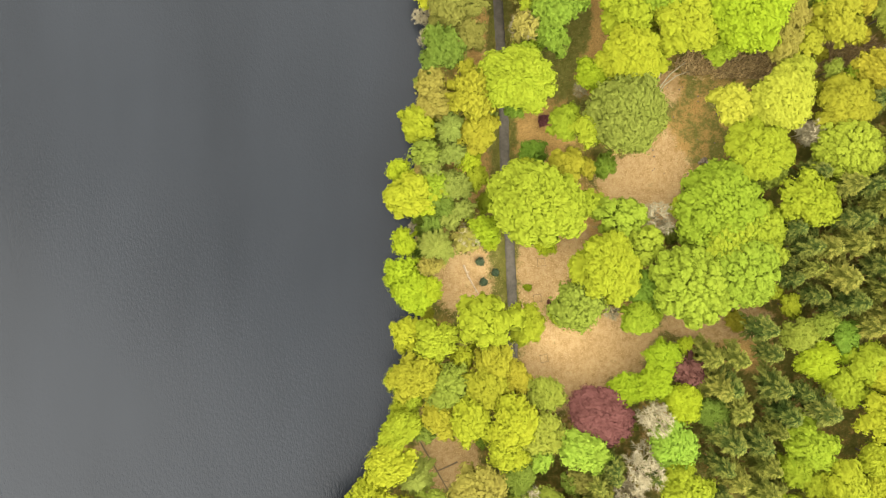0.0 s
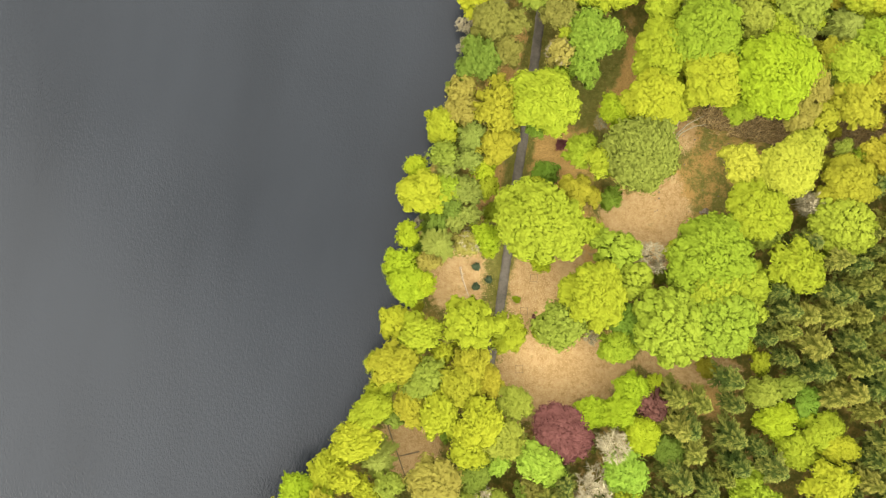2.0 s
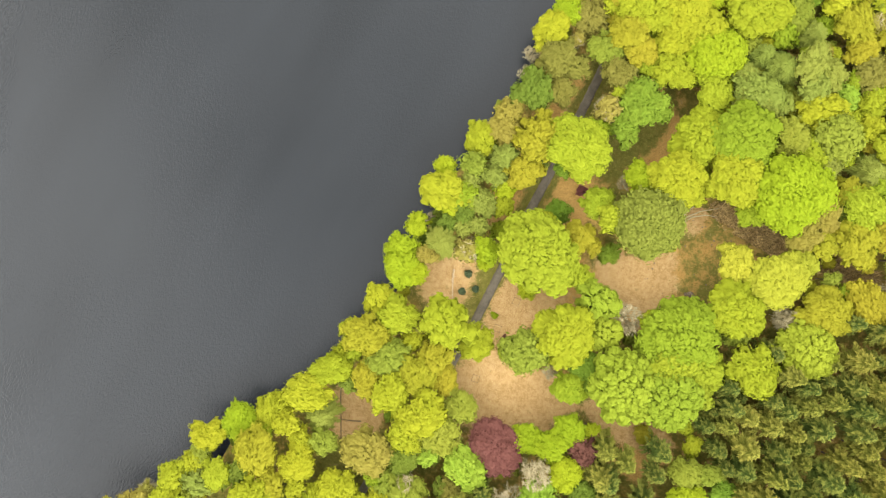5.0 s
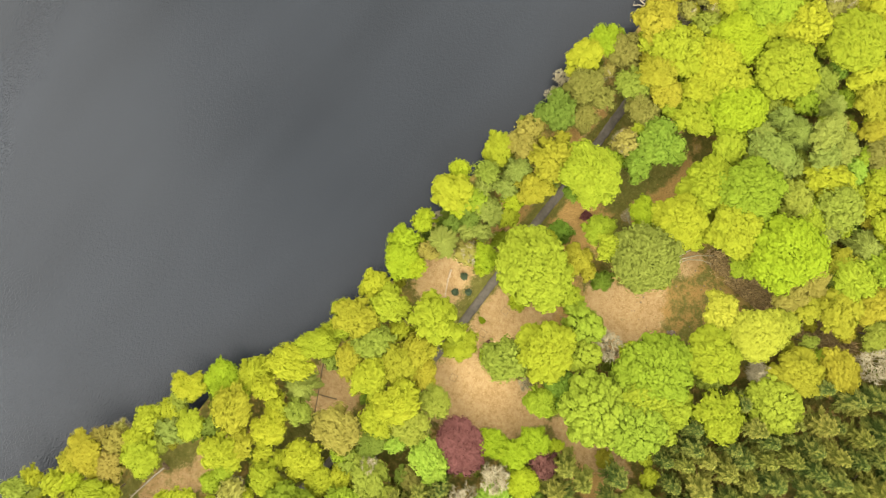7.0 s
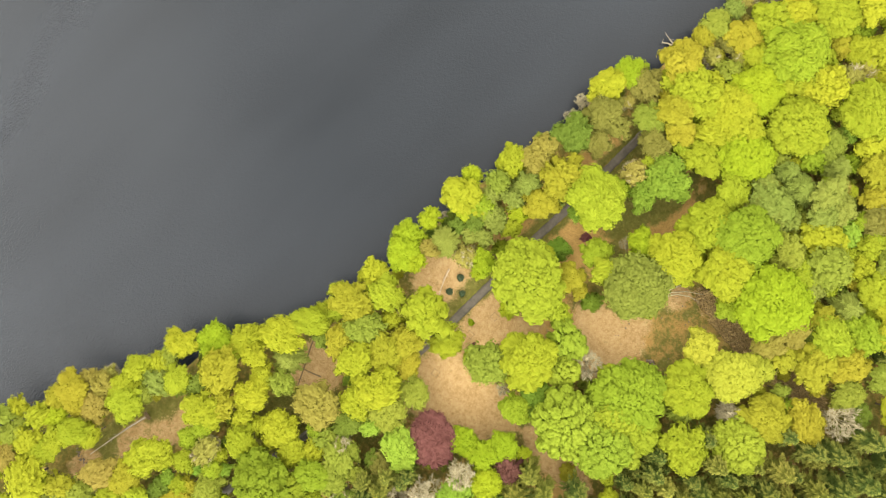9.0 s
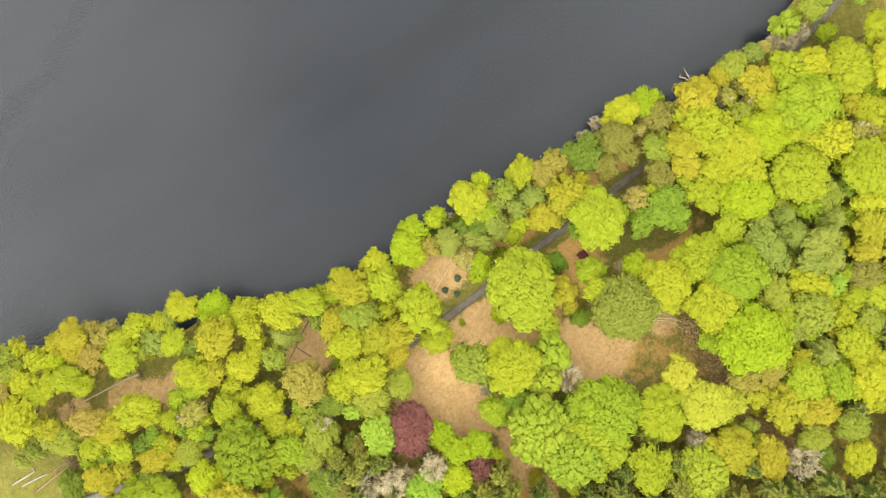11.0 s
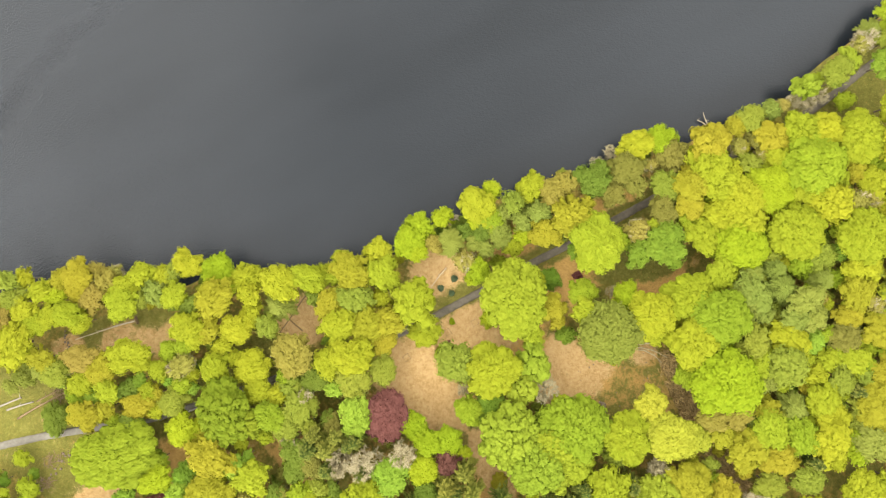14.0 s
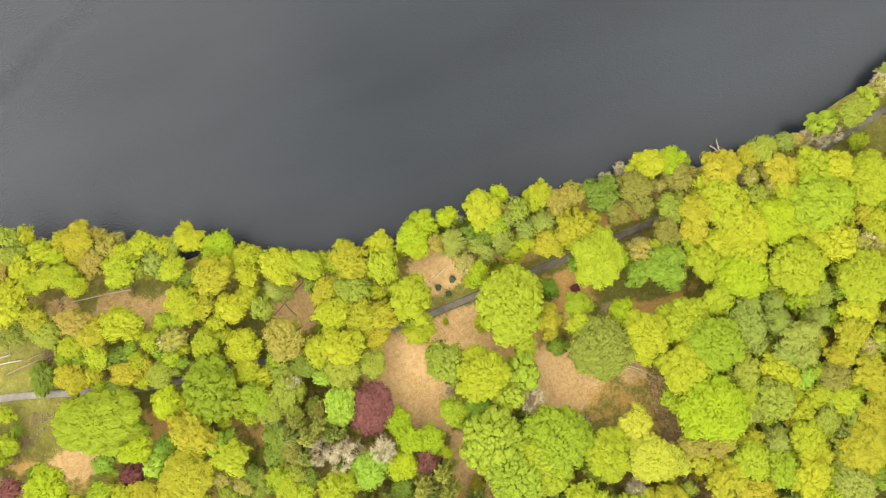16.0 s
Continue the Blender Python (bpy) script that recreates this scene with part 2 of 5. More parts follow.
def road_material():
    m, n, l, b = material("road_surface", 0.9, 0.2)
    c = ramp(n, l, noise_node(n, l, 0.8, 6.0, 0.65), (0.3, (0.115, 0.103, 0.08)), (0.7, (0.172, 0.156, 0.125)))
    c = mix(n, l, 0.5, c, ramp(n, l, noise_node(n, l, 12.0, 3.0), (0.3, (0.6, 0.6, 0.58)), (0.7, (1, 1, 1))), "MULTIPLY")
    place = n.new("ShaderNodeTexCoord")
    axes = n.new("ShaderNodeSeparateXYZ")
    l.new(place.outputs["Object"], axes.inputs[0])
    # North of y = -85 the trees' shade and leaf litter are painted darker
    lane_shade = n.new("ShaderNodeMapRange")
    lane_shade.inputs["From Min"].default_value, lane_shade.inputs["From Max"].default_value = -85.0, -35.0
    lane_shade.inputs["To Min"].default_value, lane_shade.inputs["To Max"].default_value = 0.1, 0.75
    l.new(axes.outputs["Y"], lane_shade.inputs["Value"])
    # dark brown for litter and the overhanging crowns' shade together
    leafy = ramp(n, l, noise_node(n, l, 0.7, 5.0, 0.7), (0.25, (0.035, 0.027, 0.015)), (0.7, (0.12, 0.1, 0.07)))
    c = mix(n, l, lane_shade.outputs[0], c, leafy)
    l.new(c, b.inputs["Base Color"])
    bump(n, l, b, noise_node(n, l, 25.0), 0.4, 0.02)
    return m


def stone_material():
    m, n, l, b = material("stone", 0.9, 0.3)
    c = ramp(n, l, noise_node(n, l, 2.5, 6.0), (0.3, (0.08, 0.058, 0.038)), (0.7, (0.2, 0.152, 0.1)))
    l.new(c, b.inputs["Base Color"])
    bump(n, l, b, noise_node(n, l, 8.0), 0.6, 0.05)
    return m


GROUND, WATER, ROAD, STONE = ground_material(), water_material(), road_material(), stone_material()

# ---- plan: the lake lies to the west of a shore that runs north and south ----
SHORE_Y = (-600, -113, -104, -99, -90, -83, -77, -71, -60, -54, -48, -39, -30, -24, -18, -13.5, -11, -6, 0, 5, 11, 16, 22, 28, 34, 39, 45, 52, 57, 65, 72, 79, 86, 96, 100, 109, 122, 600)
SHORE_X = (-120, -38, -36, -33, -31.5, -26, -24, -22.5, -22, -18.5, -14, -12.5, -11, -9, -7.5, -5.5, -7, -8.5, -7.5, -7, -8, -7.5, -6, -5, -4.8, -3, -3.5, -5, -3.5, 1.2, 0.8, 1, 2, 2.3, -0.5, -3, -6, -90)
ROAD_Y = (-400, -125, -116, -103, -88, -77, -56, -34, -18, -5, 3, 19, 28, 41, 52, 75, 99, 106, 117, 400)
ROAD_X = (-60, -5.3, -3.1, 0.7, 5.0, 6.8, 9.4, 12.0, 12.9, 12.4, 12.0, 11.1, 11.0, 10.4, 9.8, 8.9, 6.9, 5.6, 3.0, -40)


def shore(y):
    return np.interp(y, SHORE_Y, SHORE_X)


def road_at(y):
    return np.interp(y, ROAD_Y, ROAD_X)


def land(x, y):
    """The height of the ground: a low bank at the shore, then a gentle rise inland."""
    d = np.asarray(x) - shore(y)
    bank = np.clip((d + 0.5) / 2.5, -1, 1)
    return 1.0 * bank - 0.6 + 0.025 * np.clip(d - 20, 0, 120) + 0.12 * np.sin(np.asarray(x) * 0.31) * np.cos(np.asarray(y) * 0.27)


def ellipses(x, y, *spots):
    """How far inside one of the spots (centre, half axes) a place lies: 1 within, 0 well outside."""
    v = np.zeros_like(x)
    for cx, cy, rx, ry in spots:
        v = np.maximum(v, np.clip(1.5 - np.hypot((x - cx) / rx, (y - cy) / ry), 0, 1))
    return np.clip(v, 0, 1)


def mesh_object(name, verts, faces, mat=None, parent=None, smooth=False):
    me = bpy.data.meshes.new(name)
    me.from_pydata(verts, [], faces)
    if mat:
        me.materials.append(mat)
    if smooth:
        me.shade_smooth()
    ob = new(name, me)
    ob.parent = parent
    return ob


def axis(low, high, step):
    far = np.array([8, 25, 60, 150, 400, 900, 1800.0])
    return np.concatenate([low - far[::-1], np.arange(low, high + step / 2, step), high + far])


def sheet(name, xs, ys, height, mat):
    gx, gy = np.meshgrid(xs, ys)
    v = np.column_stack([gx.ravel(), gy.ravel(), height(gx, gy).ravel()])
    k = np.arange(len(xs) * len(ys)).reshape(len(ys), len(xs))
    f = np.column_stack([k[:-1, :-1].ravel(), k[:-1, 1:].ravel(), k[1:, 1:].ravel(), k[1:, :-1].ravel()])
    ob = mesh_object(name, v.tolist(), f.tolist(), mat, smooth=True)
    return ob, gx.ravel(), gy.ravel()


def spread(v):
    return np.clip(1.5 * v, 0, 1)


ground, GX, GY = sheet("ground", axis(-40, 125, 1.15), axis(-138, 132, 1.15), land, GROUND)
tagged(ground, "earth shore with leaf litter, tan bracken and rough grass", "ground", kind="structure")
straw = spread(ellipses(GX, GY, (27, -21, 12, 6.5), (34, -18, 7, 4), (22, -27, 6, 5), (3, -6, 5.5, 6), (18.5, -5, 4.5, 9), (24, 1, 4, 4), (42.5, 16, 5.5, 5), (37, 14, 6, 4), (43, 21, 3, 3.5), (42, 8, 4, 4), (45, 33, 2, 3), (54, -15, 9, 3.5), (-12, -74, 3.5, 6), (0.5, -37, 3, 6), (17, -109, 4, 7), (2, -44, 3, 4), (-3, -43, 3.5, 6), (-18, -88, 3.5, 6), (-14, -82, 3, 4), (-21, -101, 3, 4)))
turf = spread(ellipses(GX, GY, (25, 47, 3.5, 7), (-17, -93, 6, 16), (-12, -118, 14, 12), (8, -110, 5, 16), (4, -53, 5, 5), (5, -62, 8, 8), (20, 40, 6, 8), (32, 27, 6, 4), (1, 100, 3, 20), (9.4, -6, 1.6, 8), (10, 112, 8, 8)))
turf = np.maximum(turf, 0.48 * spread(ellipses(GX, GY, (51, 29, 8, 8), (56, 22, 6, 8), (52.5, 18, 4, 6), (44, 27, 4, 4))))
verge = np.clip(1.6 - np.abs(np.abs(GX - road_at(GY)) - 1.4) / 1.3, 0, 1)
turf = np.maximum(turf, verge * 0.75) * (1 - 0.8 * straw)
rust = spread(ellipses(GX, GY, (51, 25, 9, 10), (18, 24, 6, 8), (22, 3, 4, 5), (28, 6, 8, 6), (60, -18, 5, 6), (18, -84, 7, 8), (29, -58, 8, 6), (28, 43, 4, 9), (22, 52, 3, 4), (5, 20, 3, 8), (6, 45, 6, 6), (20, -10, 3, 6), (12, 106, 4, 5), (3.5, -114, 3, 6), (10, -124, 4, 4), (-9, -112, 3, 5), (13, -106, 6, 5)))
heath = spread(ellipses(GX, GY, (51.3, 38.2, 3, 1.8), (57.5, 37.8, 5, 1.8), (64, 37.7, 5, 1.8), (70, 38.8, 5, 2), (79, 41, 6, 2.5)))
for name, values in (("straw", straw), ("turf", turf), ("rust", rust), ("heath", heath)):
    a = ground.data.attributes.new(name, "FLOAT", "POINT")
    a.data.foreach_set("value", values.astype(np.float32))

water, _, _ = sheet("water", np.array([-2500.0, -500, -100, 30]), np.array([-2500.0, -300, 0, 300, 2500]), lambda x, y: 0 * x - 0.55, WATER)
tagged(water, "dark grey lake water with fine wind ripples", "lake", kind="structure")


def ribbon(name, ys, half, lift, mat):
    """A strip along the road with a low crown and sides that go into the ground."""
    v, f = [], []
    rng = np.random.RandomState(4)
    for i, y in enumerate(ys):
        x = float(road_at(y))
        for j, (s, dz) in enumerate(((-1, -0.25), (-0.96, 0.0), (-0.4, 0.05), (0.4, 0.05), (0.96, 0.0), (1, -0.25))):
            px = x + s * half + (rng.uniform(-0.09, 0.09) if abs(s) > 0.5 else 0)
            v.append((px, y, float(land(x, y)) + lift + dz))
        if i:
            a, b = (i - 1) * 6, i * 6
            f += [(a + j, a + j + 1, b + j + 1, b + j) for j in range(5)]
    return mesh_object(name, v, f, mat, smooth=True)


tagged(ribbon("road", np.arange(-180, 180, 0.8), 1.02, 0.14, ROAD), "narrow grey tarmac lane through the lakeside trees", "road", kind="structure")


# ---- building trees ----
def rand_dirs(rng, n):
    d = rng.normal(size=(n, 3))
    return d / np.linalg.norm(d, axis=1, keepdims=True)


def leaf_triangles(rng, centres, normals, size, tilt):
    """One small triangle for each spray of leaves, roughly square to its normal."""
    n = len(centres)
    nn = normals + tilt * rand_dirs(rng, n)
    nn /= np.linalg.norm(nn, axis=1, keepdims=True)
    u = np.cross(nn, rand_dirs(rng, n))
    u /= np.linalg.norm(u, axis=1, keepdims=True) + 1e-9
    w = np.cross(nn, u)
    s = (size * rng.uniform(0.6, 1.3, n))[:, None]
    fold = nn * s * rng.uniform(-0.15, 0.15, n)[:, None]
    a = centres + u * s * 0.62
    b = centres - u * s * 0.35 + w * s * 0.52 + fold
    c = centres - u * s * 0.35 - w * s * 0.52 - fold
    return np.stack([a, b, c], 1).reshape(-1, 3)


def mesh_from(name, verts, faces):
    me = bpy.data.meshes.new(name)
    me.from_pydata(np.asarray(verts).tolist(), [], faces)
    me.materials.append(None)
    return me


def ball(centre, radii, rings=5, segs=8):
    v, f = [], []
    for i in range(rings + 1):
        p = math.pi * i / rings
        for j in range(segs):
            q = 2 * math.pi * j / segs
            v.append((centre[0] + radii[0] * math.sin(p) * math.cos(q), centre[1] + radii[1] * math.sin(p) * math.sin(q), centre[2] + radii[2] * math.cos(p)))
    for i in range(rings):
        for j in range(segs):
            k = (j + 1) % segs
            f.append((i * segs + j, (i + 1) * segs + j, (i + 1) * segs + k, i * segs + k))
    return v, f


def crown_mesh(seed, R, leaf, style, lobes):
    """A domed crown of radius R: large lobes, each set with clumps of leaves that are parted by thin cracks."""
    cell, crack, depth, fray = {"clumped": (1.25, 0.4, 0.55, 0.08), "cracked": (1.35, 0.38, 0.46, 0.05), "fluffy": (1.15, 0.44, 0.5, 0.17), "feathery": (1.2, 0.5, 0.42, 0.28)}[style]
    bunch, rift = {"clumped": (2.8, 1.0), "cracked": (2.9, 2.4), "fluffy": (2.4, 0.8), "feathery": (2.1, 0.6)}[style]
    valley = {"clumped": 0.08, "cracked": 0.13, "fluffy": 0.06, "feathery": 0.035}[style] * R
    share = {"clumped": 0.6, "cracked": 0.6, "fluffy": 0.62, "feathery": 0.75}[style]
    rng = np.random.RandomState(seed)
    big = [(0.0, 0.0, 0.2 * R, 0.42 * R)]
    loose = 1.0 if R < 5 else 0.55
    p2, p3, p5 = rng.uniform(0, 6.28, 3)
    for ring, (far, count, r) in enumerate(((0.42, lobes, 0.36), (0.72, int(lobes * 1.9), 0.28))):
        for i in range(count):
            q = 2 * math.pi * (i + rng.uniform(-0.35, 0.35)) / count + ring
            d = R * far * (1 + loose * (rng.uniform(-0.3, 0.28) + 0.15 * math.sin(2 * q + p2) + 0.13 * math.sin(3 * q + p3) + 0.07 * math.sin(5 * q + p5)))
            big.append((d * math.cos(q), d * math.sin(q), R * (0.32 - 0.6 * (d / R) ** 2 + rng.uniform(-0.1, 0.12)), R * r * (1 + loose * rng.uniform(-0.4, 0.26))))
    rings = int(6.8 * R ** 0.78)
    segs = int(2.7 * rings)
    polar = np.linspace(0.03, 1.78, rings)[:, None] + np.zeros((rings, segs))
    turn = np.linspace(0, 2 * math.pi, segs, endpoint=False)[None, :] + 0.5 * (np.arange(rings) % 2)[:, None] * 2 * math.pi / segs
    way = np.stack([np.sin(polar) * np.cos(turn), np.sin(polar) * np.sin(turn), np.cos(polar)], -1).reshape(-1, 3)
    lobe = np.array(big)
    along = way @ lobe[:, :3].T
    inner = lobe[None, :, 3] ** 2 - (np.sum(lobe[:, :3] ** 2, 1)[None, :] - along ** 2)
    reach = np.where(inner > 0, along + np.sqrt(np.maximum(inner, 0)), 0.05 * R)
    best = np.argmax(reach, 1)
    two = np.sort(reach, 1)[:, -2:]
    pts = way * two[:, 1:]
    nor = pts - lobe[best, :3]
    nor /= np.linalg.norm(nor, axis=1, keepdims=True) + 1e-9
    seam = two[:, 1] - two[:, 0]

    def cells(size):
        """The middles of cells of about that size."""
        seeds = []
        for i in rng.permutation(len(pts))[:6000]:
            if not seeds or np.min(np.linalg.norm(pts[seeds] - pts[i], axis=1)) > size * rng.uniform(0.65, 1.2):
                seeds.append(i)
        return pts[seeds]

    def inside(middles, size, width, p):
        """How far each place lies inside its cell: 0 on the seam, 1 well within; and the distance to its middle."""
        wob = p + 0.16 * size * np.sin(p[:, [1, 2, 0]] * 4.1 / size)
        near = np.full((2, len(p)), 1e9)
        for c in middles:
            d = np.linalg.norm(wob - c, axis=1)
            near[1] = np.where(d < near[0], near[0], np.minimum(near[1], d))
            near[0] = np.minimum(near[0], d)
        return np.clip((near[1] - near[0]) / width, 0, 1), np.clip(near[0] / size, 0, 1)

    small_cells, large_cells = cells(cell), cells(bunch)

    def relief(p, away):
        """The height of clumps and cracks over the lobes, and how open each place is."""
        gap, mid = inside(small_cells, cell, crack * cell, p)
        wide, far = inside(large_cells, bunch, 0.62 if style == "cracked" else 0.36, p)
        up = 0.36 * cell * (1 - mid ** 2) - depth * (1 - gap) ** 1.5 + 0.13 * bunch * (1 - far ** 2) - rift * (1 - wide) ** 1.3
        return up - valley * (1 - np.clip(away / (0.1 * R), 0, 1)) ** 1.5, np.minimum(gap, wide)

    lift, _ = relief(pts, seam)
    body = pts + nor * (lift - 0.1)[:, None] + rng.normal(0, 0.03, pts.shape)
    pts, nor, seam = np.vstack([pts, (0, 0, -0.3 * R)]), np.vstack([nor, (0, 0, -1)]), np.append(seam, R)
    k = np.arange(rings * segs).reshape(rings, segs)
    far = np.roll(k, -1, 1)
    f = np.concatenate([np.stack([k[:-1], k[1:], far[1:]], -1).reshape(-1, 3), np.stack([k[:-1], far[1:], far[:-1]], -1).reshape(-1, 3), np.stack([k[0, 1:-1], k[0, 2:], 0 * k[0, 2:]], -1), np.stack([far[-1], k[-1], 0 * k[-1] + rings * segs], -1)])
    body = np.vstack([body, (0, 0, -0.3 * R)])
    corner = body[f]
    area = np.linalg.norm(np.cross(corner[:, 1] - corner[:, 0], corner[:, 2] - corner[:, 0]), axis=1) / 2
    count = int(share * area.sum() / (leaf * leaf * 0.5))
    pick = rng.choice(len(f), int(count * 1.5), p=area / area.sum())
    w = rng.dirichlet((1, 1, 1), len(pick))
    at, out = np.sum(pts[f[pick]] * w[:, :, None], 1), np.sum(nor[f[pick]] * w[:, :, None], 1)
    high, opening = relief(at, np.sum(seam[f[pick]] * w, 1))
    at = at + out * (high + rng.uniform(0.0, 0.08, len(at)) + fray * np.minimum(rng.exponential(1.0, len(at)), 2.2))[:, None]
    kept = np.flatnonzero(opening > rng.uniform(0.1, 0.65, len(at)))[:count]
    at, out, count = at[kept], out[kept], len(kept)
    v = leaf_triangles(rng, at, out + np.array((0, 0, 0.3)), leaf, min(0.24 + 1.2 * fray, 0.45))
    # the outline's mean radius becomes R
    sector = ((np.arctan2(v[:, 1], v[:, 0]) + math.pi) / (2 * math.pi) * 31.99).astype(int)
    outline = np.mean([np.hypot(*v[sector == i, :2].T).max() for i in range(32) if np.any(sector == i)])
    for p in (v, body):
        p[:, :2] *= 1.13 * R / outline
    o = len(body)
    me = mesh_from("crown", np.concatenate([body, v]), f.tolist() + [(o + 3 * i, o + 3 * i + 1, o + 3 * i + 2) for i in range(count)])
    me.materials.append(INNER_SHADE)
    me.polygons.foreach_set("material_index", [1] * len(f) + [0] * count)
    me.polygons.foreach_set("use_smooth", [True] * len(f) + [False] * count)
    return me


def tube(v, f, a, b, ra, rb, sides=5):
    """A tapered limb from a to b."""
    a, b = Vector(a), Vector(b)
    q = (b - a).to_track_quat("Z", "Y")
    o = len(v)
    for p, r in ((a, ra), (b, rb)):
        for j in range(sides):
            t = 2 * math.pi * j / sides
            v.append(tuple(p + q @ Vector((r * math.cos(t), r * math.sin(t), 0))))
    f += [(o + j, o + (j + 1) % sides, o + sides + (j + 1) % sides, o + sides + j) for j in range(sides)]


def trunk_mesh(seed):
    """A trunk of height 1 with limbs, for a crown of radius about 0.5."""
    rng = np.random.RandomState(seed)
    v, f = [], []
    tube(v, f, (0, 0, -0.05), (0, 0, 0.06), 0.055, 0.034, 7)
    tube(v, f, (0, 0, 0.06), (0.01, 0, 0.55), 0.034, 0.022, 7)
    for i in range(6):
        q = i * 1.05 + rng.uniform(-0.3, 0.3)
        z = rng.uniform(0.3, 0.52)
        tube(v, f, (0, 0, z), (0.24 * math.cos(q), 0.24 * math.sin(q), z + rng.uniform(0.1, 0.25)), 0.016, 0.006)
    me = mesh_from("trunk", v, f)
    return me


def conifer_mesh(seed, fronds=78, taper=0.75, low=4.5, narrow=1.0):
    """Frayed, drooping fronds round a leader: height 14 m, reach 3 m, with paler tips."""
    rng = np.random.RandomState(seed)
    tri, tips = [], []
    for i in range(fronds):
        s = rng.uniform(0, 1) ** 0.75
        z = low + (13.7 - low) * s
        reach = (3.1 * (1 - s) ** taper + 0.25) * rng.uniform(0.75, 1.15)
        q = rng.uniform(0, 2 * math.pi)
        out, side = np.array((math.cos(q), math.sin(q), 0)), np.array((-math.sin(q), math.cos(q), 0))
        n = int(16 + 14 * reach)
        k = rng.uniform(0.12, 1, n)[:, None]
        wide = rng.uniform(-1, 1, n)[:, None]
        p = out * reach * k + side * wide * 0.30 * narrow * reach * (1.15 - k) + np.array((0, 0, 1)) * (z + 0.12 * reach - 0.42 * reach * k ** 1.6 - 0.25 * np.abs(wide) * (1 - k) + rng.normal(0, 0.07, (n, 1)))
        way = out + side * wide * 0.9 + np.array((0, 0, -0.35)) + 0.25 * rng.normal(size=(n, 3))
        way /= np.linalg.norm(way, axis=1, keepdims=True)
        across = np.cross(way, np.array((0, 0, 1)) + 0.5 * rng.normal(size=(n, 3)))
        across /= np.linalg.norm(across, axis=1, keepdims=True)
        size = rng.uniform(0.3, 0.58, (n, 1))
        tri.append(np.stack([p + way * size, p - way * size * 0.3 + across * size * 0.32, p - way * size * 0.3 - across * size * 0.32], 1).reshape(-1, 3))
        tips.append(np.repeat(k[:, 0], 3))
    v, tip = np.concatenate(tri), np.concatenate(tips)
    f = [(3 * i, 3 * i + 1, 3 * i + 2) for i in range(len(v) // 3)]
    v = v.tolist()
    tube(v, f, (0, 0, 4), (0, 0, 13.9), 1.1, 0.03, 7)
    me = mesh_from("crown", v, f)
    a = me.attributes.new("tip", "FLOAT", "POINT")
    a.data.foreach_set("value", np.concatenate([tip, np.zeros(len(v) - len(tip))]).astype(np.float32))
    return me


def bare_mesh(seed):
    """Leafless spreading branches of a tree of height 1 and reach about 0.6."""
    rng = np.random.RandomState(seed)
    v, f = [], []

    def grow(a, d, length, r, depth):
        b = a + d * length
        tube(v, f, a, b, r, r * 0.65, 4 if depth < 2 else 3)
        if depth >= 5:
            for _ in range(4):
                e = (d + Vector(rng.normal(size=3)) * 0.75).normalized()
                s = e.cross(Vector((0, 0, 1))).normalized() * 0.0065
                o = len(v)
                v.extend((tuple(b - s), tuple(b + s), tuple(b + e * rng.uniform(0.07, 0.15))))
                f.append((o, o + 1, o + 2))
            return
        for i in range(3 if 1 < depth < 5 else 2):
            e = d * 0.8 + Vector(rng.normal(size=3)) * 0.42
            e.z = max(e.z, -0.1)
            grow(b - d * length * rng.uniform(0, 0.6) * (i > 0), e.normalized(), length * rng.uniform(0.62, 0.85), r * 0.71, depth + 1)

    for i in range(10):
        q = i * 2.4 + rng.uniform(-0.3, 0.3)
        grow(Vector((0, 0, 0.3 + 0.02 * i)), Vector((math.cos(q), math.sin(q), rng.uniform(0.25, 1.3))).normalized(), 0.24, 0.02, 1)
    return mesh_from("canopy", v, f)


SIZES = {"small": (2.4, 0.42, 6, 9), "medium": (4.2, 0.46, 7, 13), "large": (6.8, 0.5, 9, 6), "huge": (10.5, 0.54, 11, 3)}
STYLES = {"clumped": 1.0, "cracked": 0.5, "fluffy": 0.7, "feathery": 0.6}
CROWNS = {}
for k, (size, (R, leaf, lobes, count)) in enumerate(SIZES.items()):
    for j, (style, share) in enumerate(STYLES.items()):
        CROWNS[size, style] = [(R, crown_mesh(1000 * j + 100 * k + i, R, leaf * (1.15 if style == "feathery" else 1), style, lobes)) for i in range(max(2, int(count * share)))]
TRUNKS = [trunk_mesh(i) for i in range(3)]
CONIFERS = [conifer_mesh(i) for i in range(5)]
STARS = [conifer_mesh(20 + i, 120, 0.55, 7.0, 0.9) for i in range(4)]
BARES = [bare_mesh(i) for i in range(4)]

LABELS = {
    "willow": "broad feathery willow with dull green foliage",
    "lime": "broadleaf tree with fresh yellow-green spring leaves", "sun": "tree with vivid lime-yellow young leaves",
    "spring": "leafy tree with light green spring foliage", "oak": "broad oak with clumped yellow-green crown",
    "crack": "oak with pale green crown split by dark gaps", "pale": "tree with pale yellow leafy crown",
    "gold": "oak with golden-yellow young leaves", "amber": "tree with amber-brown opening leaves",
    "cream": "tree with thin cream-coloured opening buds", "fern": "tree with dull olive-green foliage",
    "sage": "feathery tree with soft grey-green foliage", "moss": "bushy tree with dull dark green leaves", "brown": "tree with brownish olive sparse leaves",
    "green": "dense tree with deep green leaves", "deep": "large oak with dark green clumped crown",
    "mint": "small tree with fresh bright green leaves", "copper": "copper beech with dark purple-red leaves",
    "conif": "tall dark green conifer with drooping branches", "larch": "tall conifer with yellowish-green drooping branches",
    "bare": "leafless tree with pale grey branches",
}
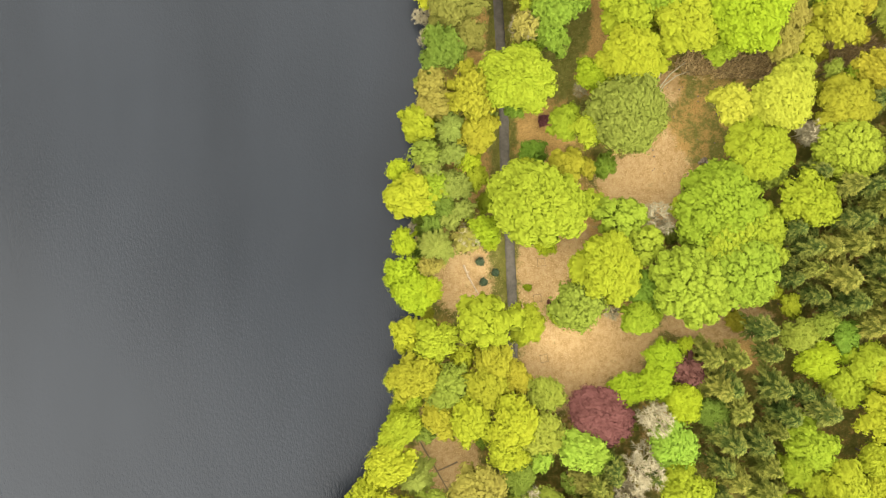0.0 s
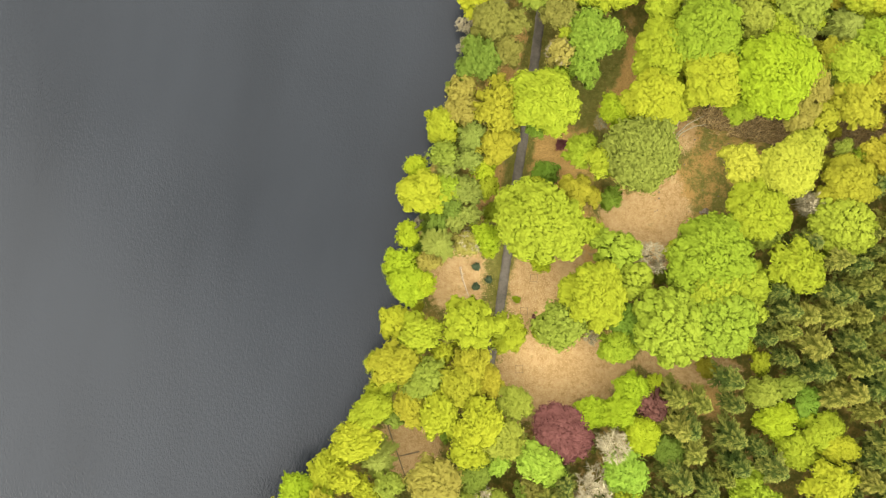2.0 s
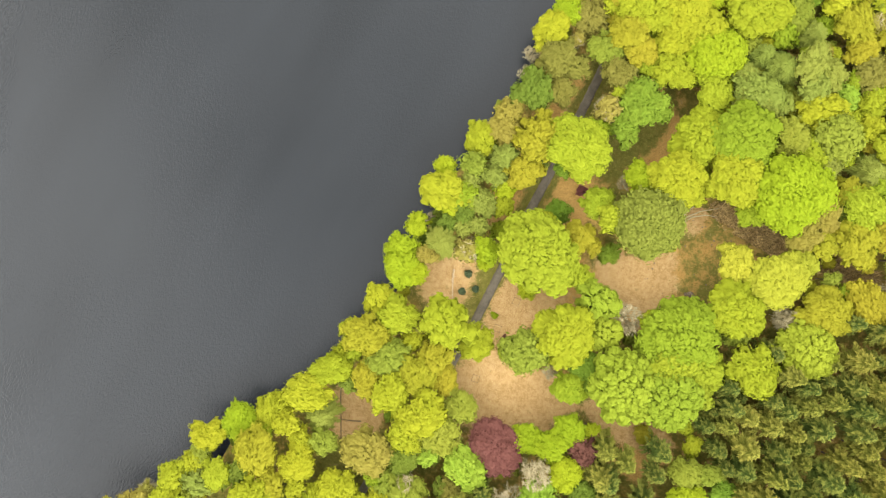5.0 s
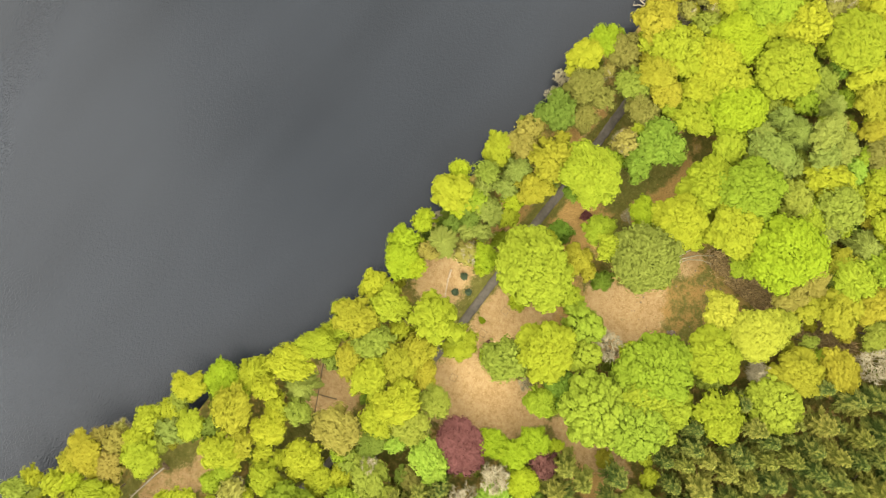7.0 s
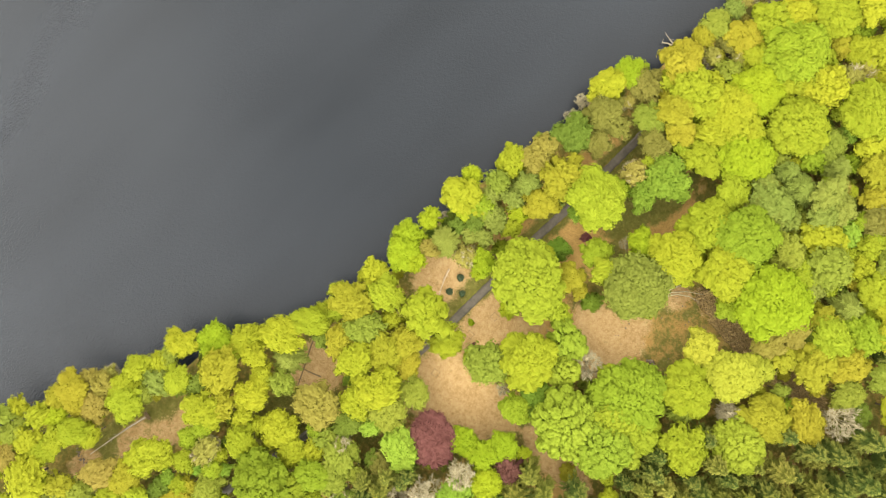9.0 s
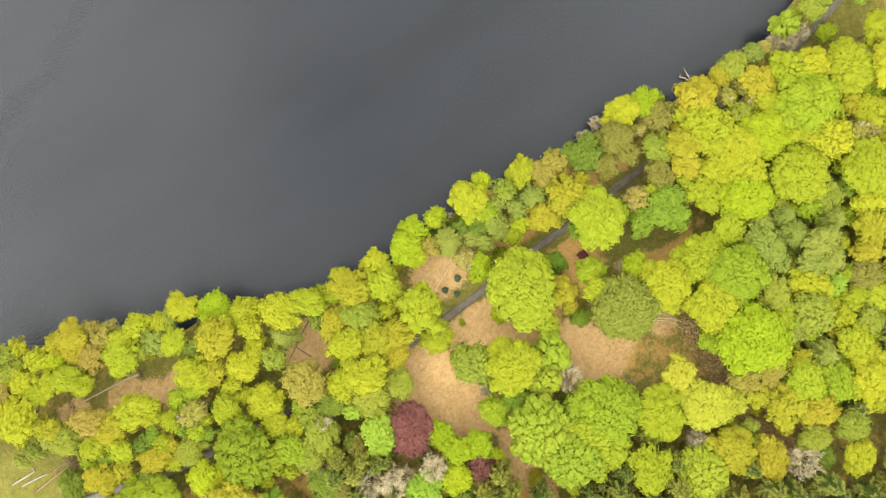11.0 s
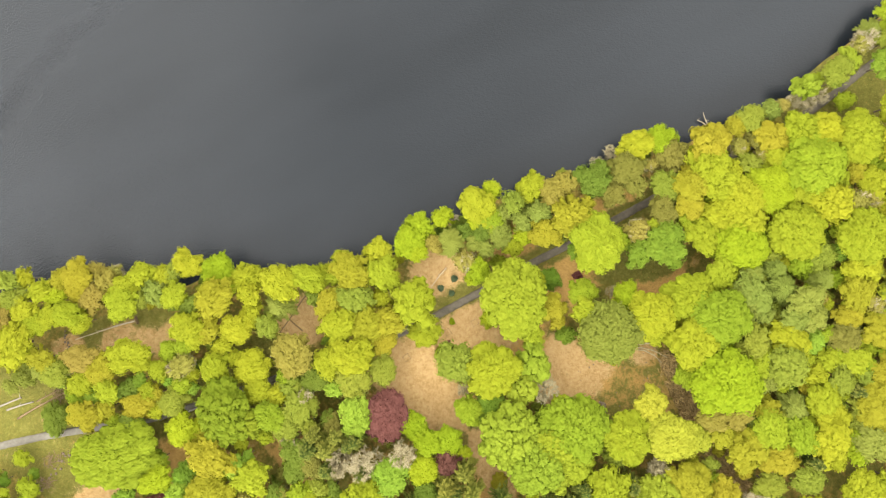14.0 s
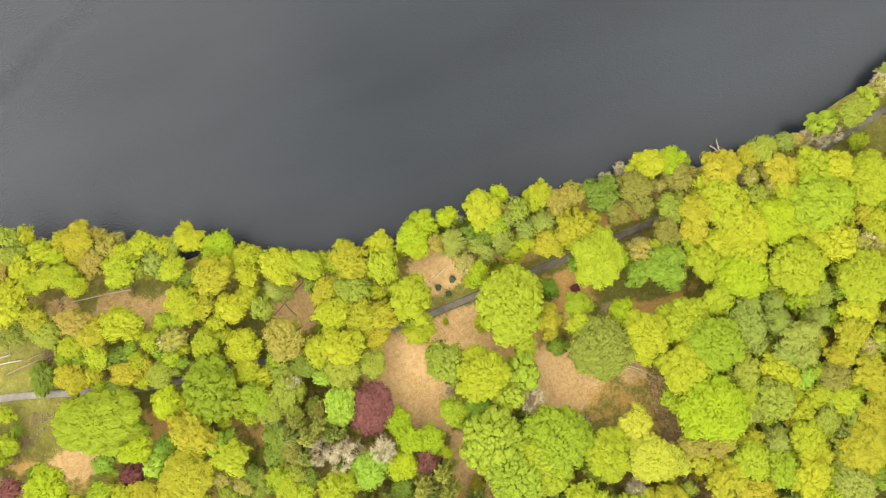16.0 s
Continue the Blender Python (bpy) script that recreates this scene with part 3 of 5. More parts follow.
NAMES = {"willow": "willow_tree", "sun": "maple_tree", "spring": "beech_tree", "moss": "alder_tree", "sage": "willow_tree", "fern": "alder_tree", "brown": "alder_tree", "cream": "budding_tree", "amber": "budding_tree", "mint": "chestnut_tree", "green": "chestnut_tree", "pale": "maple_tree", "conif": "conifer_tree", "larch": "conifer_tree", "bare": "bare_tree", "copper": "copper_beech", "oak": "oak_tree", "crack": "oak_tree", "deep": "oak_tree", "gold": "oak_tree"}
HABIT = {"willow": "feathery", "fern": "feathery", "crack": "cracked", "deep": "cracked", "moss": "fluffy", "sage": "feathery", "brown": "feathery", "cream": "feathery", "copper": "fluffy", "sun": "fluffy", "pale": "fluffy", "amber": "fluffy", "spring": "fluffy", "green": "fluffy"}
PLANTED = []
order = random.Random(5)


def child(name, me, mat, parent, m):
    ob = new(name, me)
    ob.material_slots[0].link = "OBJECT"
    ob.material_slots[0].material = mat
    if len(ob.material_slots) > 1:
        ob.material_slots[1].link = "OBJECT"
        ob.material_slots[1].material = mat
    ob.parent = parent
    ob.matrix_basis = m
    return ob


def plant(shape, x, y, r, h, longer=1.0, along=None):
    """A tree of that kind with crown radius r and height h, standing on the ground; longer: its length to its width, along a bearing."""
    r *= {"brown": 1.1, "moss": 1.06}.get(shape, 1.0)
    if y < -15 and shape == "lime" and order.random() < 0.15:
        shape = "gold"
    if x < shore(y) + 5:
        r *= 0.95
    PLANTED.append((x, y, r))
    if y > 30 and x > 18 and 2.5 < r < 6:
        r *= 1.1
    turn = order.uniform(0, 360) if along is None else along
    h *= order.uniform(0.93, 1.08)
    if longer == 1 and r < 5.4:
        longer = order.uniform(1.0, 1.4 if y < -20 else 1.22)
    wide, slim = math.sqrt(longer), 1 / math.sqrt(longer)
    low = h < 4
    t = new("shrub" if low else "sapling" if h < 7.2 and r < 3 and shape not in ("copper", "bare") else NAMES.get(shape, "lime_tree"))
    tagged(t, LABELS[shape].replace("tree", "shrub") if low else LABELS[shape], "shrub" if low else "tree", "lakeside trees", "thing")
    t.matrix_basis = pose(x, y, max(float(land(x, y)), -0.5) - 0.03, 0, 0, turn)
    if shape in ("conif", "larch"):
        s = h * order.uniform(0.9, 1.08)
        w = max(r, 2.2) * 1.22 / 3.0
        child("trunk", order.choice(TRUNKS), BARK, t, Matrix.Diagonal((s * 0.35, s * 0.35, s * 0.5, 1)))
        child("crown", order.choice(CONIFERS), LEAVES[shape], t, Matrix.Diagonal((w, w, s / 14, 1)))
        return t
    if shape == "sage" and 2.8 < r < 4.6 and order.random() < 0.6:
        w = r * 1.12 / 3.0
        child("trunk", order.choice(TRUNKS), BARK, t, Matrix.Diagonal((r * 1.3, r * 1.3, h * 0.9, 1)))
        child("crown", order.choice(STARS), LEAVES[shape], t, Matrix.Diagonal((w, w, h * 1.05 / 14, 1)))
        return t
    if shape == "bare":
        w = r * 1.7
        child("trunk", order.choice(TRUNKS), TWIG, t, Matrix.Diagonal((w * 0.6, w * 0.6, h * 0.7, 1)))
        child("canopy", order.choice(BARES), TWIG, t, Matrix.Diagonal((w, w, h, 1)))
        return t
    size = "small" if r < 3.2 else "medium" if r < 5.4 else "large" if r < 8.5 else "huge"
    style = HABIT.get(shape, "clumped")
    if style == "clumped" and r < 5.4:
        style = order.choice(("fluffy", "fluffy", "feathery", "feathery") if y < -20 else ("clumped", "clumped", "fluffy"))
    R, me = order.choice(CROWNS[size, style])
    s = r / R
    up = min(0.7 * s, h * 0.6 / R)
    middle = h - 0.8 * R * up
    if shape == "cream":
        child("canopy", order.choice(BARES), TWIG, t, Matrix.Diagonal((r * 1.75, r * 1.75, h * 1.03, 1)))
    child("trunk", order.choice(TRUNKS), BARK, t, Matrix.Diagonal((r * 1.5, r * 1.5, max(middle, h * 0.4) * 1.35, 1)))
    child("crown", me, LEAVES[shape], t, Matrix.Translation((0, 0, middle)) @ Matrix.Diagonal((s * wide * order.uniform(0.97, 1.1), s * slim * order.uniform(0.97, 1.1), up, 1)))
    return t


# ---- the trees, one by one ----
plant("fern", -42.4, -103.9, 3.1, 9.6)
plant("lime", -41.2, -100.5, 2.8, 9.2, 1.30, 160)
plant("fern", -36.6, -104.6, 3.7, 10.3)
plant("lime", -33.6, -102.7, 3.5, 10.1)
plant("lime", -36.3, -97.4, 3.1, 9.6)
plant("sun", -33.6, -94.4, 2.8, 9.2)
plant("lime", -29.7, -102.2, 3.4, 9.9)
plant("lime", -29.7, -98.0, 3.4, 9.9)
plant("gold", -36.6, -92.1, 2.8, 9.2)
plant("gold", -36.0, -87.0, 3.7, 10.3)
plant("gold", -32.4, -88.7, 3.4, 9.9)
plant("amber", -35.1, -82.8, 2.6, 8.8)
plant("amber", -31.4, -81.9, 3.1, 9.6)
plant("cream", -32.8, -79.2, 2.0, 8.1)
plant("amber", -29.0, -86.0, 3.7, 10.3)
plant("lime", -27.9, -93.2, 3.7, 10.3)
plant("lime", -24.9, -91.5, 2.7, 9.0)
plant("lime", -28.5, -78.3, 3.4, 9.9)
plant("spring", -25.2, -80.3, 4.2, 11.0)
plant("lime", -29.3, -72.7, 3.3, 9.7)
plant("fern", -23.9, -76.3, 2.4, 8.6)
plant("sage", -23.8, -71.4, 3.3, 9.7)
plant("lime", -26.6, -68.0, 2.6, 8.8)
plant("amber", -34.0, -108.6, 3.4, 9.9)
plant("lime", -37.7, -107.6, 2.3, 8.5)
plant("lime", -26.9, -108.8, 5.0, 12.1)
plant("lime", -24.3, -107.1, 2.4, 8.6)
plant("gold", -20.7, -103.8, 3.1, 9.6)
plant("fern", -16.6, -102.7, 3.7, 10.3)
plant("sage", -18.9, -107.4, 2.9, 6.5)
plant("willow", -19.2, -112.7, 2.6, 5.5)
plant("willow", -21.0, -110.1, 1.9, 5.0)
plant("sage", -18.3, -116.4, 1.9, 5.0)
plant("green", -13.7, -102.9, 1.9, 7.9)
plant("amber", -16.6, -94.5, 4.0, 10.6, 1.30, 70)
plant("gold", -12.3, -91.0, 3.7, 10.3)
plant("lime", -12.3, -83.9, 5.0, 12.1, 1.25, 95)
plant("lime", -11.0, -97.9, 3.4, 9.9)
plant("gold", -10.1, -93.5, 2.4, 8.6)
plant("spring", -6.7, -92.4, 3.1, 9.6)
plant("green", -7.0, -96.9, 2.4, 8.6)
plant("green", -5.4, -84.6, 2.0, 8.1)
plant("moss", -4.4, -88.2, 2.8, 9.2)
plant("lime", -8.1, -81.5, 1.9, 7.9)
plant("lime", -5.6, -79.1, 2.4, 8.6)
plant("spring", -8.9, -74.9, 2.4, 8.6)
plant("lime", -1.7, -84.0, 2.6, 8.8)
plant("gold", -0.5, -81.7, 2.0, 8.1)
plant("gold", -3.7, -100.5, 3.7, 10.3)
plant("gold", -2.6, -95.4, 3.1, 9.6)
plant("spring", -8.2, -101.2, 2.3, 8.5)
plant("moss", -6.0, -110.6, 3.5, 4.5)
plant("lime", -0.1, -87.4, 3.7, 10.3)
plant("lime", 3.2, -83.9, 2.1, 8.3)
plant("fern", 3.5, -79.1, 3.7, 10.3)
plant("spring", 1.0, -95.0, 2.0, 8.1)
plant("moss", 3.7, -90.8, 2.6, 8.8)
plant("oak", 9.0, -96.9, 8.9, 14.0, 1.45, 82)
plant("mint", 15.5, -95.1, 3.1, 8.0)
plant("mint", 19.5, -101.0, 2.6, 7.0)
plant("green", 14.8, -88.9, 2.4, 8.0)
plant("sun", 18.5, -91.0, 3.7, 10.3, 1.30, 100)
plant("copper", 24.9, -95.3, 3.1, 7.0, 1.60, 80)
plant("mint", 20.9, -85.5, 2.1, 8.3)
plant("mint", 24.2, -87.9, 2.8, 9.2)
plant("sun", 19.6, -115.0, 5.0, 12.1)
plant("copper", 17.5, -124.4, 3.1, 9.6)
plant("spring", 25.7, -103.1, 3.1, 9.6)
plant("lime", 28.1, -98.3, 3.1, 9.6)
plant("lime", 29.4, -92.6, 3.4, 9.9)
plant("spring", -0.4, -122.4, 2.2, 4.0)
plant("spring", 7.0, -123.3, 2.6, 5.0)
plant("green", 4.2, -121.7, 1.5, 3.0)
plant("spring", 9.9, -127.1, 2.0, 4.0)
plant("sun", 10.1, -79.3, 4.0, 10.6)
plant("mint", 1.8, -74.3, 2.0, 8.1)
plant("gold", 13.5, -76.0, 3.1, 9.6)
plant("gold", 19.3, -75.4, 5.3, 12.4)
plant("lime", 24.5, -76.9, 2.6, 8.8)
plant("deep", 10.8, -68.1, 6.7, 14.2)
plant("lime", 19.7, -68.7, 1.9, 7.9)
plant("deep", 15.2, -64.1, 4.0, 10.6)
plant("lime", 20.5, -62.4, 2.3, 8.5)
plant("lime", 9.8, -58.5, 3.5, 10.1)
plant("lime", 13.0, -55.0, 2.8, 9.2)
plant("oak", 16.3, -58.5, 3.7, 10.3)
plant("fern", 17.4, -50.9, 4.5, 11.4)
plant("fern", 22.9, -51.0, 2.6, 8.8)
plant("fern", 20.6, -56.1, 3.4, 9.9)
plant("fern", 12.6, -50.5, 3.1, 9.6)
plant("spring", 9.6, -51.2, 2.1, 8.3)
plant("moss", 13.2, -44.7, 3.1, 9.6)
plant("bare", 16.1, -48.3, 2.4, 11.6)
plant("bare", 24.3, -57.1, 2.4, 9.9)
plant("green", 25.0, -51.8, 1.3, 5.0)
plant("mint", 23.9, -72.1, 3.4, 9.9)
plant("mint", 23.6, -68.6, 1.7, 7.7)
plant("spring", 28.4, -68.8, 4.4, 11.2)
plant("green", 20.7, -84.0, 2.6, 8.8)
plant("mint", 23.4, -86.7, 2.3, 8.5)
plant("gold", 28.9, -80.5, 5.6, 12.8)
plant("gold", 31.1, -85.0, 4.0, 10.6)
plant("spring", 30.2, -76.8, 2.6, 8.8)
plant("spring", 34.4, -81.0, 2.8, 9.2)
plant("cream", 32.8, -73.3, 2.1, 8.3)
plant("cream", 36.4, -69.1, 2.3, 8.5)
plant("fern", 37.2, -73.2, 2.7, 9.0)
plant("cream", 35.8, -64.4, 2.1, 8.3)
plant("moss", 38.4, -64.3, 2.6, 8.8)
plant("moss", 28.4, -56.4, 3.7, 10.3)
plant("conif", 27.6, -52.7, 3.1, 15.0)
plant("conif", 34.4, -51.1, 2.9, 15.0)
plant("conif", 31.3, -44.1, 2.7, 15.0)
plant("moss", 31.8, -59.1, 2.6, 8.8)
plant("conif", 39.3, -44.3, 2.4, 13.0)
plant("moss", 34.7, -65.5, 2.4, 8.6)
plant("moss", 39.5, -70.8, 2.3, 8.5)
plant("larch", 25.4, -50.4, 2.5, 13.0)
plant("brown", 32.4, -63.2, 2.0, 5.0)
plant("brown", 31.6, -54.2, 3.1, 9.6)
plant("larch", 29.8, -49.0, 3.6, 15.0)
plant("larch", 28.3, -45.7, 3.1, 15.0)
plant("brown", 25.8, -45.4, 2.6, 8.8)
plant("bare", 35.8, -48.9, 2.4, 11.6)
plant("moss", 23.7, -46.0, 2.0, 8.1)
plant("spring", 37.3, -60.1, 3.1, 9.6)
plant("lime", 40.4, -58.7, 3.4, 9.9)
plant("fern", 38.0, -55.3, 2.6, 8.8)
plant("spring", 43.0, -54.7, 2.6, 8.8)
plant("moss", 40.2, -52.3, 2.0, 8.1)
plant("gold", 44.1, -50.3, 2.3, 8.5)
plant("moss", 32.8, -65.9, 1.3, 3.0)
plant("sun", 29.9, -62.5, 0.7, 2.0)
plant("lime", 11.2, -40.0, 4.2, 11.0)
plant("fern", 17.6, -36.1, 4.1, 10.8)
plant("cream", 13.6, -35.9, 2.1, 8.3)
plant("fern", 18.3, -28.3, 3.7, 10.3)
plant("brown", 20.5, -36.1, 2.4, 8.6)
plant("mint", 17.8, -40.8, 2.8, 9.2)
plant("mint", 25.5, -39.6, 4.2, 11.0, 1.25, 160)
plant("copper", 29.2, -32.3, 5.4, 10.0, 1.25, 160)
plant("sun", 34.5, -27.5, 3.5, 10.1)
plant("sun", 39.6, -26.0, 3.5, 10.1)
plant("sun", 44.4, -29.9, 3.7, 10.3)
plant("sun", 41.3, -20.9, 3.4, 9.9)
plant("sun", 45.6, -19.0, 1.7, 7.7)
plant("bare", 39.3, -32.4, 3.5, 13.2)
plant("copper", 46.2, -23.9, 3.0, 9.4)
plant("mint", 42.6, -37.8, 4.4, 11.2)
plant("bare", 37.2, -42.4, 4.3, 13.2)
plant("bare", 33.4, -47.6, 2.9, 13.2)
plant("conif", 31.1, -42.2, 2.5, 13.0)
plant("moss", 28.1, -43.0, 1.9, 7.9)
plant("lime", 45.2, -46.4, 5.0, 12.1)
plant("moss", 50.8, -31.9, 3.1, 9.6)
plant("larch", 51.5, -26.8, 3.5, 15.0)
plant("larch", 49.7, -21.1, 2.9, 15.0)
plant("conif", 51.7, -34.7, 2.5, 13.0)
plant("fern", 24.8, -10.6, 5.0, 12.1)
plant("lime", 29.8, -3.6, 6.1, 13.5)
plant("bare", 32.3, -12.8, 1.7, 5.5)
plant("spring", 36.7, -13.1, 3.5, 10.1)
plant("green", 37.6, -7.5, 3.4, 9.9)
plant("green", 40.0, -10.8, 2.0, 8.1)
plant("sun", 21.4, -13.9, 1.3, 2.0)
plant("gold", 57.3, -14.5, 1.9, 3.0)
plant("crack", 32.9, 6.1, 4.4, 11.2)
plant("crack", 37.2, 0.6, 3.5, 10.1)
plant("bare", 40.6, 6.1, 3.5, 9.9)
plant("green", 31.0, 16.7, 2.6, 4.0)
plant("willow", 34.0, 25.9, 7.3, 13.0, 1.15, 85)
plant("lime", 42.2, 25.1, 1.3, 3.0)
plant("crack", 45.8, -7.2, 7.1, 14.0, 1.20, 160)
plant("oak", 51.2, 8.1, 7.8, 15.0)
plant("oak", 53.5, 1.9, 5.0, 13.0)
plant("crack", 55.9, -4.4, 6.0, 13.3)
plant("crack", 47.8, 0.2, 3.7, 10.3)
plant("oak", 59.4, 3.9, 4.5, 11.4)
plant("crack", 61.9, -1.3, 2.8, 9.2)
plant("lime", 44.9, 7.9, 2.3, 8.5)
plant("lime", 58.7, 18.5, 5.6, 12.8)
plant("fern", 62.4, 14.3, 2.8, 9.2)
plant("bare", 70.3, 22.3, 2.4, 9.9)
plant("pale", 54.5, 27.4, 4.2, 11.0)
plant("pale", 63.0, 28.4, 5.6, 12.8)
plant("pale", 66.6, 32.9, 3.7, 10.3)
plant("sun", 57.1, 46.0, 7.5, 14.0)
plant("spring", 52.6, 39.0, 3.1, 10.0)
plant("amber", 64.1, 39.9, 3.5, 10.1)
plant("amber", 65.5, 45.7, 3.4, 9.9)
plant("gold", 68.7, 39.9, 2.8, 9.2)
plant("gold", 69.9, 44.3, 1.9, 7.9)
plant("gold", 74.6, 44.1, 4.0, 10.6)
plant("gold", 73.9, 38.6, 1.4, 4.0)
plant("gold", 79.6, 49.8, 3.7, 10.3)
plant("fern", 74.3, 34.7, 1.9, 7.9)
plant("gold", 68.2, 52.8, 2.8, 9.2)
plant("gold", 65.7, 54.2, 1.3, 7.2)
plant("spring", 72.5, 50.8, 4.2, 11.0)
plant("spring", 77.5, 57.2, 4.2, 11.0)
plant("moss", 71.3, 48.7, 2.6, 8.8)
plant("sage", 70.8, 58.8, 3.7, 10.3)
plant("gold", 64.9, 63.9, 1.3, 7.2)
plant("lime", 71.3, 66.2, 4.0, 10.6)
plant("lime", 76.4, 66.1, 3.5, 10.1)
plant("lime", 65.4, 67.4, 2.8, 9.2)
plant("lime", 63.5, 71.2, 2.8, 9.2)
plant("fern", 59.7, 60.9, 4.8, 11.7)
plant("lime", 80.9, 62.6, 4.2, 11.0)
plant("sun", 83.4, 69.4, 2.0, 8.1)
plant("lime", 54.3, 64.8, 4.4, 11.2)
plant("mint", 58.2, 70.7, 2.7, 9.0)
plant("brown", 60.3, 77.6, 3.5, 10.1)
plant("gold", 56.5, 81.0, 3.1, 9.6)
plant("gold", 62.8, 86.3, 3.7, 10.3)
plant("gold", 69.6, 87.4, 2.8, 9.2)
plant("spring", 66.2, 77.1, 3.8, 10.5)
plant("fern", 69.1, 71.9, 3.1, 9.6)
plant("fern", 71.3, 77.8, 2.8, 9.2)
plant("gold", 71.8, 82.3, 3.5, 10.1)
plant("gold", 79.0, 77.7, 5.2, 12.2)
plant("fern", 77.9, 74.0, 3.3, 9.7)
plant("sage", 86.1, 72.4, 4.5, 11.4, 1.40, 25)
plant("fern", 81.1, 71.3, 2.1, 8.3)
plant("sun", 87.2, 68.1, 2.8, 9.2)
plant("lime", 86.3, 62.9, 2.6, 8.8)
plant("green", 87.1, 80.3, 3.0, 9.4)
plant("moss", 85.7, 77.6, 2.4, 8.6)
plant("bare", 82.9, 83.6, 2.0, 11.6)
plant("conif", 73.2, 74.2, 2.3, 13.0)
plant("conif", 84.3, 57.4, 2.3, 13.0)
plant("fern", 77.7, 85.5, 2.6, 8.8)
plant("lime", 31.8, 78.3, 5.9, 13.1)
plant("sun", 19.3, 77.4, 5.3, 12.4)
plant("lime", 29.1, 88.8, 4.6, 11.5)
plant("lime", 23.5, 84.9, 4.0, 10.6)
plant("lime", 18.7, 69.8, 5.3, 12.4)
plant("lime", 23.7, 68.4, 4.2, 11.0)
plant("sage", 36.8, 63.9, 3.5, 10.1)
plant("sage", 40.9, 61.9, 4.3, 12.5, 1.25, 10)
plant("sage", 38.7, 61.1, 2.4, 10.0)
plant("sage", 46.6, 62.3, 2.4, 10.5)
plant("sage", 42.6, 68.8, 3.5, 12.0, 1.30, 50)
plant("sage", 46.9, 71.9, 3.4, 12.5, 1.30, 100)
plant("sage", 50.0, 68.4, 3.1, 11.0)
plant("fern", 46.8, 66.0, 1.7, 7.0)
plant("sage", 38.2, 69.8, 3.1, 9.6)
plant("sage", 45.2, 78.9, 3.1, 9.6)
plant("sage", 41.6, 60.2, 4.0, 10.6)
plant("sage", 52.0, 72.1, 3.4, 9.9)
plant("spring", 39.7, 75.8, 2.8, 9.2)
plant("moss", 34.9, 66.7, 2.0, 8.1)
plant("fern", 39.9, 80.8, 3.7, 10.3)
plant("amber", 49.1, 76.6, 1.9, 7.9)
plant("gold", 51.6, 85.5, 4.0, 10.6)
plant("lime", 39.8, 92.3, 5.6, 12.8)
plant("lime", 45.8, 89.7, 4.6, 11.5)
plant("green", 41.4, 86.2, 2.1, 8.3)
plant("cream", 32.1, 94.0, 3.4, 9.9)
plant("cream", 33.0, 98.7, 2.8, 9.2)
plant("cream", 56.4, 88.5, 2.6, 8.8)
plant("fern", 56.1, 92.3, 2.8, 9.2)
plant("gold", 25.7, 98.5, 2.1, 8.3)
plant("lime", 28.8, 101.1, 3.4, 9.9)
plant("spring", 24.7, 94.2, 2.6, 8.8)
plant("lime", 34.6, 36.9, 5.2, 12.2)
plant("lime", 39.7, 36.1, 2.8, 9.2)
plant("lime", 35.4, 47.7, 6.4, 13.0)
plant("sun", 32.5, 51.9, 2.1, 8.3)
plant("oak", 42.2, 51.6, 5.9, 13.0)
plant("lime", 45.1, 43.7, 6.1, 13.0)
plant("lime", 43.3, 54.4, 2.7, 9.0)
plant("crack", 47.5, 53.5, 2.8, 9.2)
plant("fern", 51.5, 56.9, 3.8, 10.5)
plant("spring", 56.7, 56.5, 3.8, 10.5)
plant("sage", 61.1, 55.5, 3.0, 9.4)
plant("spring", 32.9, 57.4, 3.8, 10.5)
plant("sage", 38.0, 58.8, 2.3, 8.5)
plant("moss", 44.6, 59.4, 2.1, 8.3)
plant("lime", -4.5, 52.6, 4.0, 10.6)
plant("sun", -3.1, 59.0, 3.7, 10.3)
plant("brown", 1.7, 59.7, 3.7, 10.3)
plant("brown", -0.4, 48.1, 4.0, 10.6)
plant("brown", 4.2, 48.0, 2.6, 8.8)
plant("cream", 1.6, 54.2, 1.6, 7.5)
plant("fern", 8.0, 54.9, 3.7, 10.3)
plant("gold", 10.1, 59.7, 4.2, 11.0)
plant("gold", 7.3, 61.3, 2.6, 8.8)
plant("gold", 14.5, 57.8, 3.3, 9.7)
plant("lime", 7.9, 65.7, 4.9, 11.9)
plant("lime", 12.6, 66.6, 4.6, 11.5)
plant("brown", 13.1, 51.7, 3.4, 9.9)
plant("spring", 17.4, 55.9, 2.1, 8.3)
plant("cream", 15.1, 44.0, 3.1, 9.6)
plant("green", 20.5, 48.2, 4.8, 11.7)
plant("green", 19.9, 41.3, 2.8, 9.2)
plant("lime", 22.9, 57.9, 4.1, 10.8)
plant("lime", 20.1, 63.5, 3.8, 10.5)
plant("sun", 29.0, 64.8, 5.3, 12.4)
plant("lime", 11.6, 70.6, 3.1, 9.6)
plant("gold", 2.9, 68.4, 4.8, 11.7)
plant("gold", 1.9, 76.4, 2.7, 9.0)
plant("lime", 4.0, 65.5, 2.6, 8.8)
plant("fern", 1.9, 80.9, 3.4, 9.9)
plant("sage", 2.2, 86.5, 2.6, 8.8)
plant("cream", 2.5, 89.7, 2.0, 8.1)
plant("amber", 5.3, 86.8, 1.6, 7.5)
plant("brown", 7.3, 81.0, 2.7, 9.0)
plant("gold", 7.5, 76.2, 1.9, 7.9)
plant("gold", 8.2, 83.4, 3.7, 10.3)
plant("cream", 6.6, 75.2, 2.1, 8.3)
plant("fern", 11.9, 75.6, 3.0, 9.4)
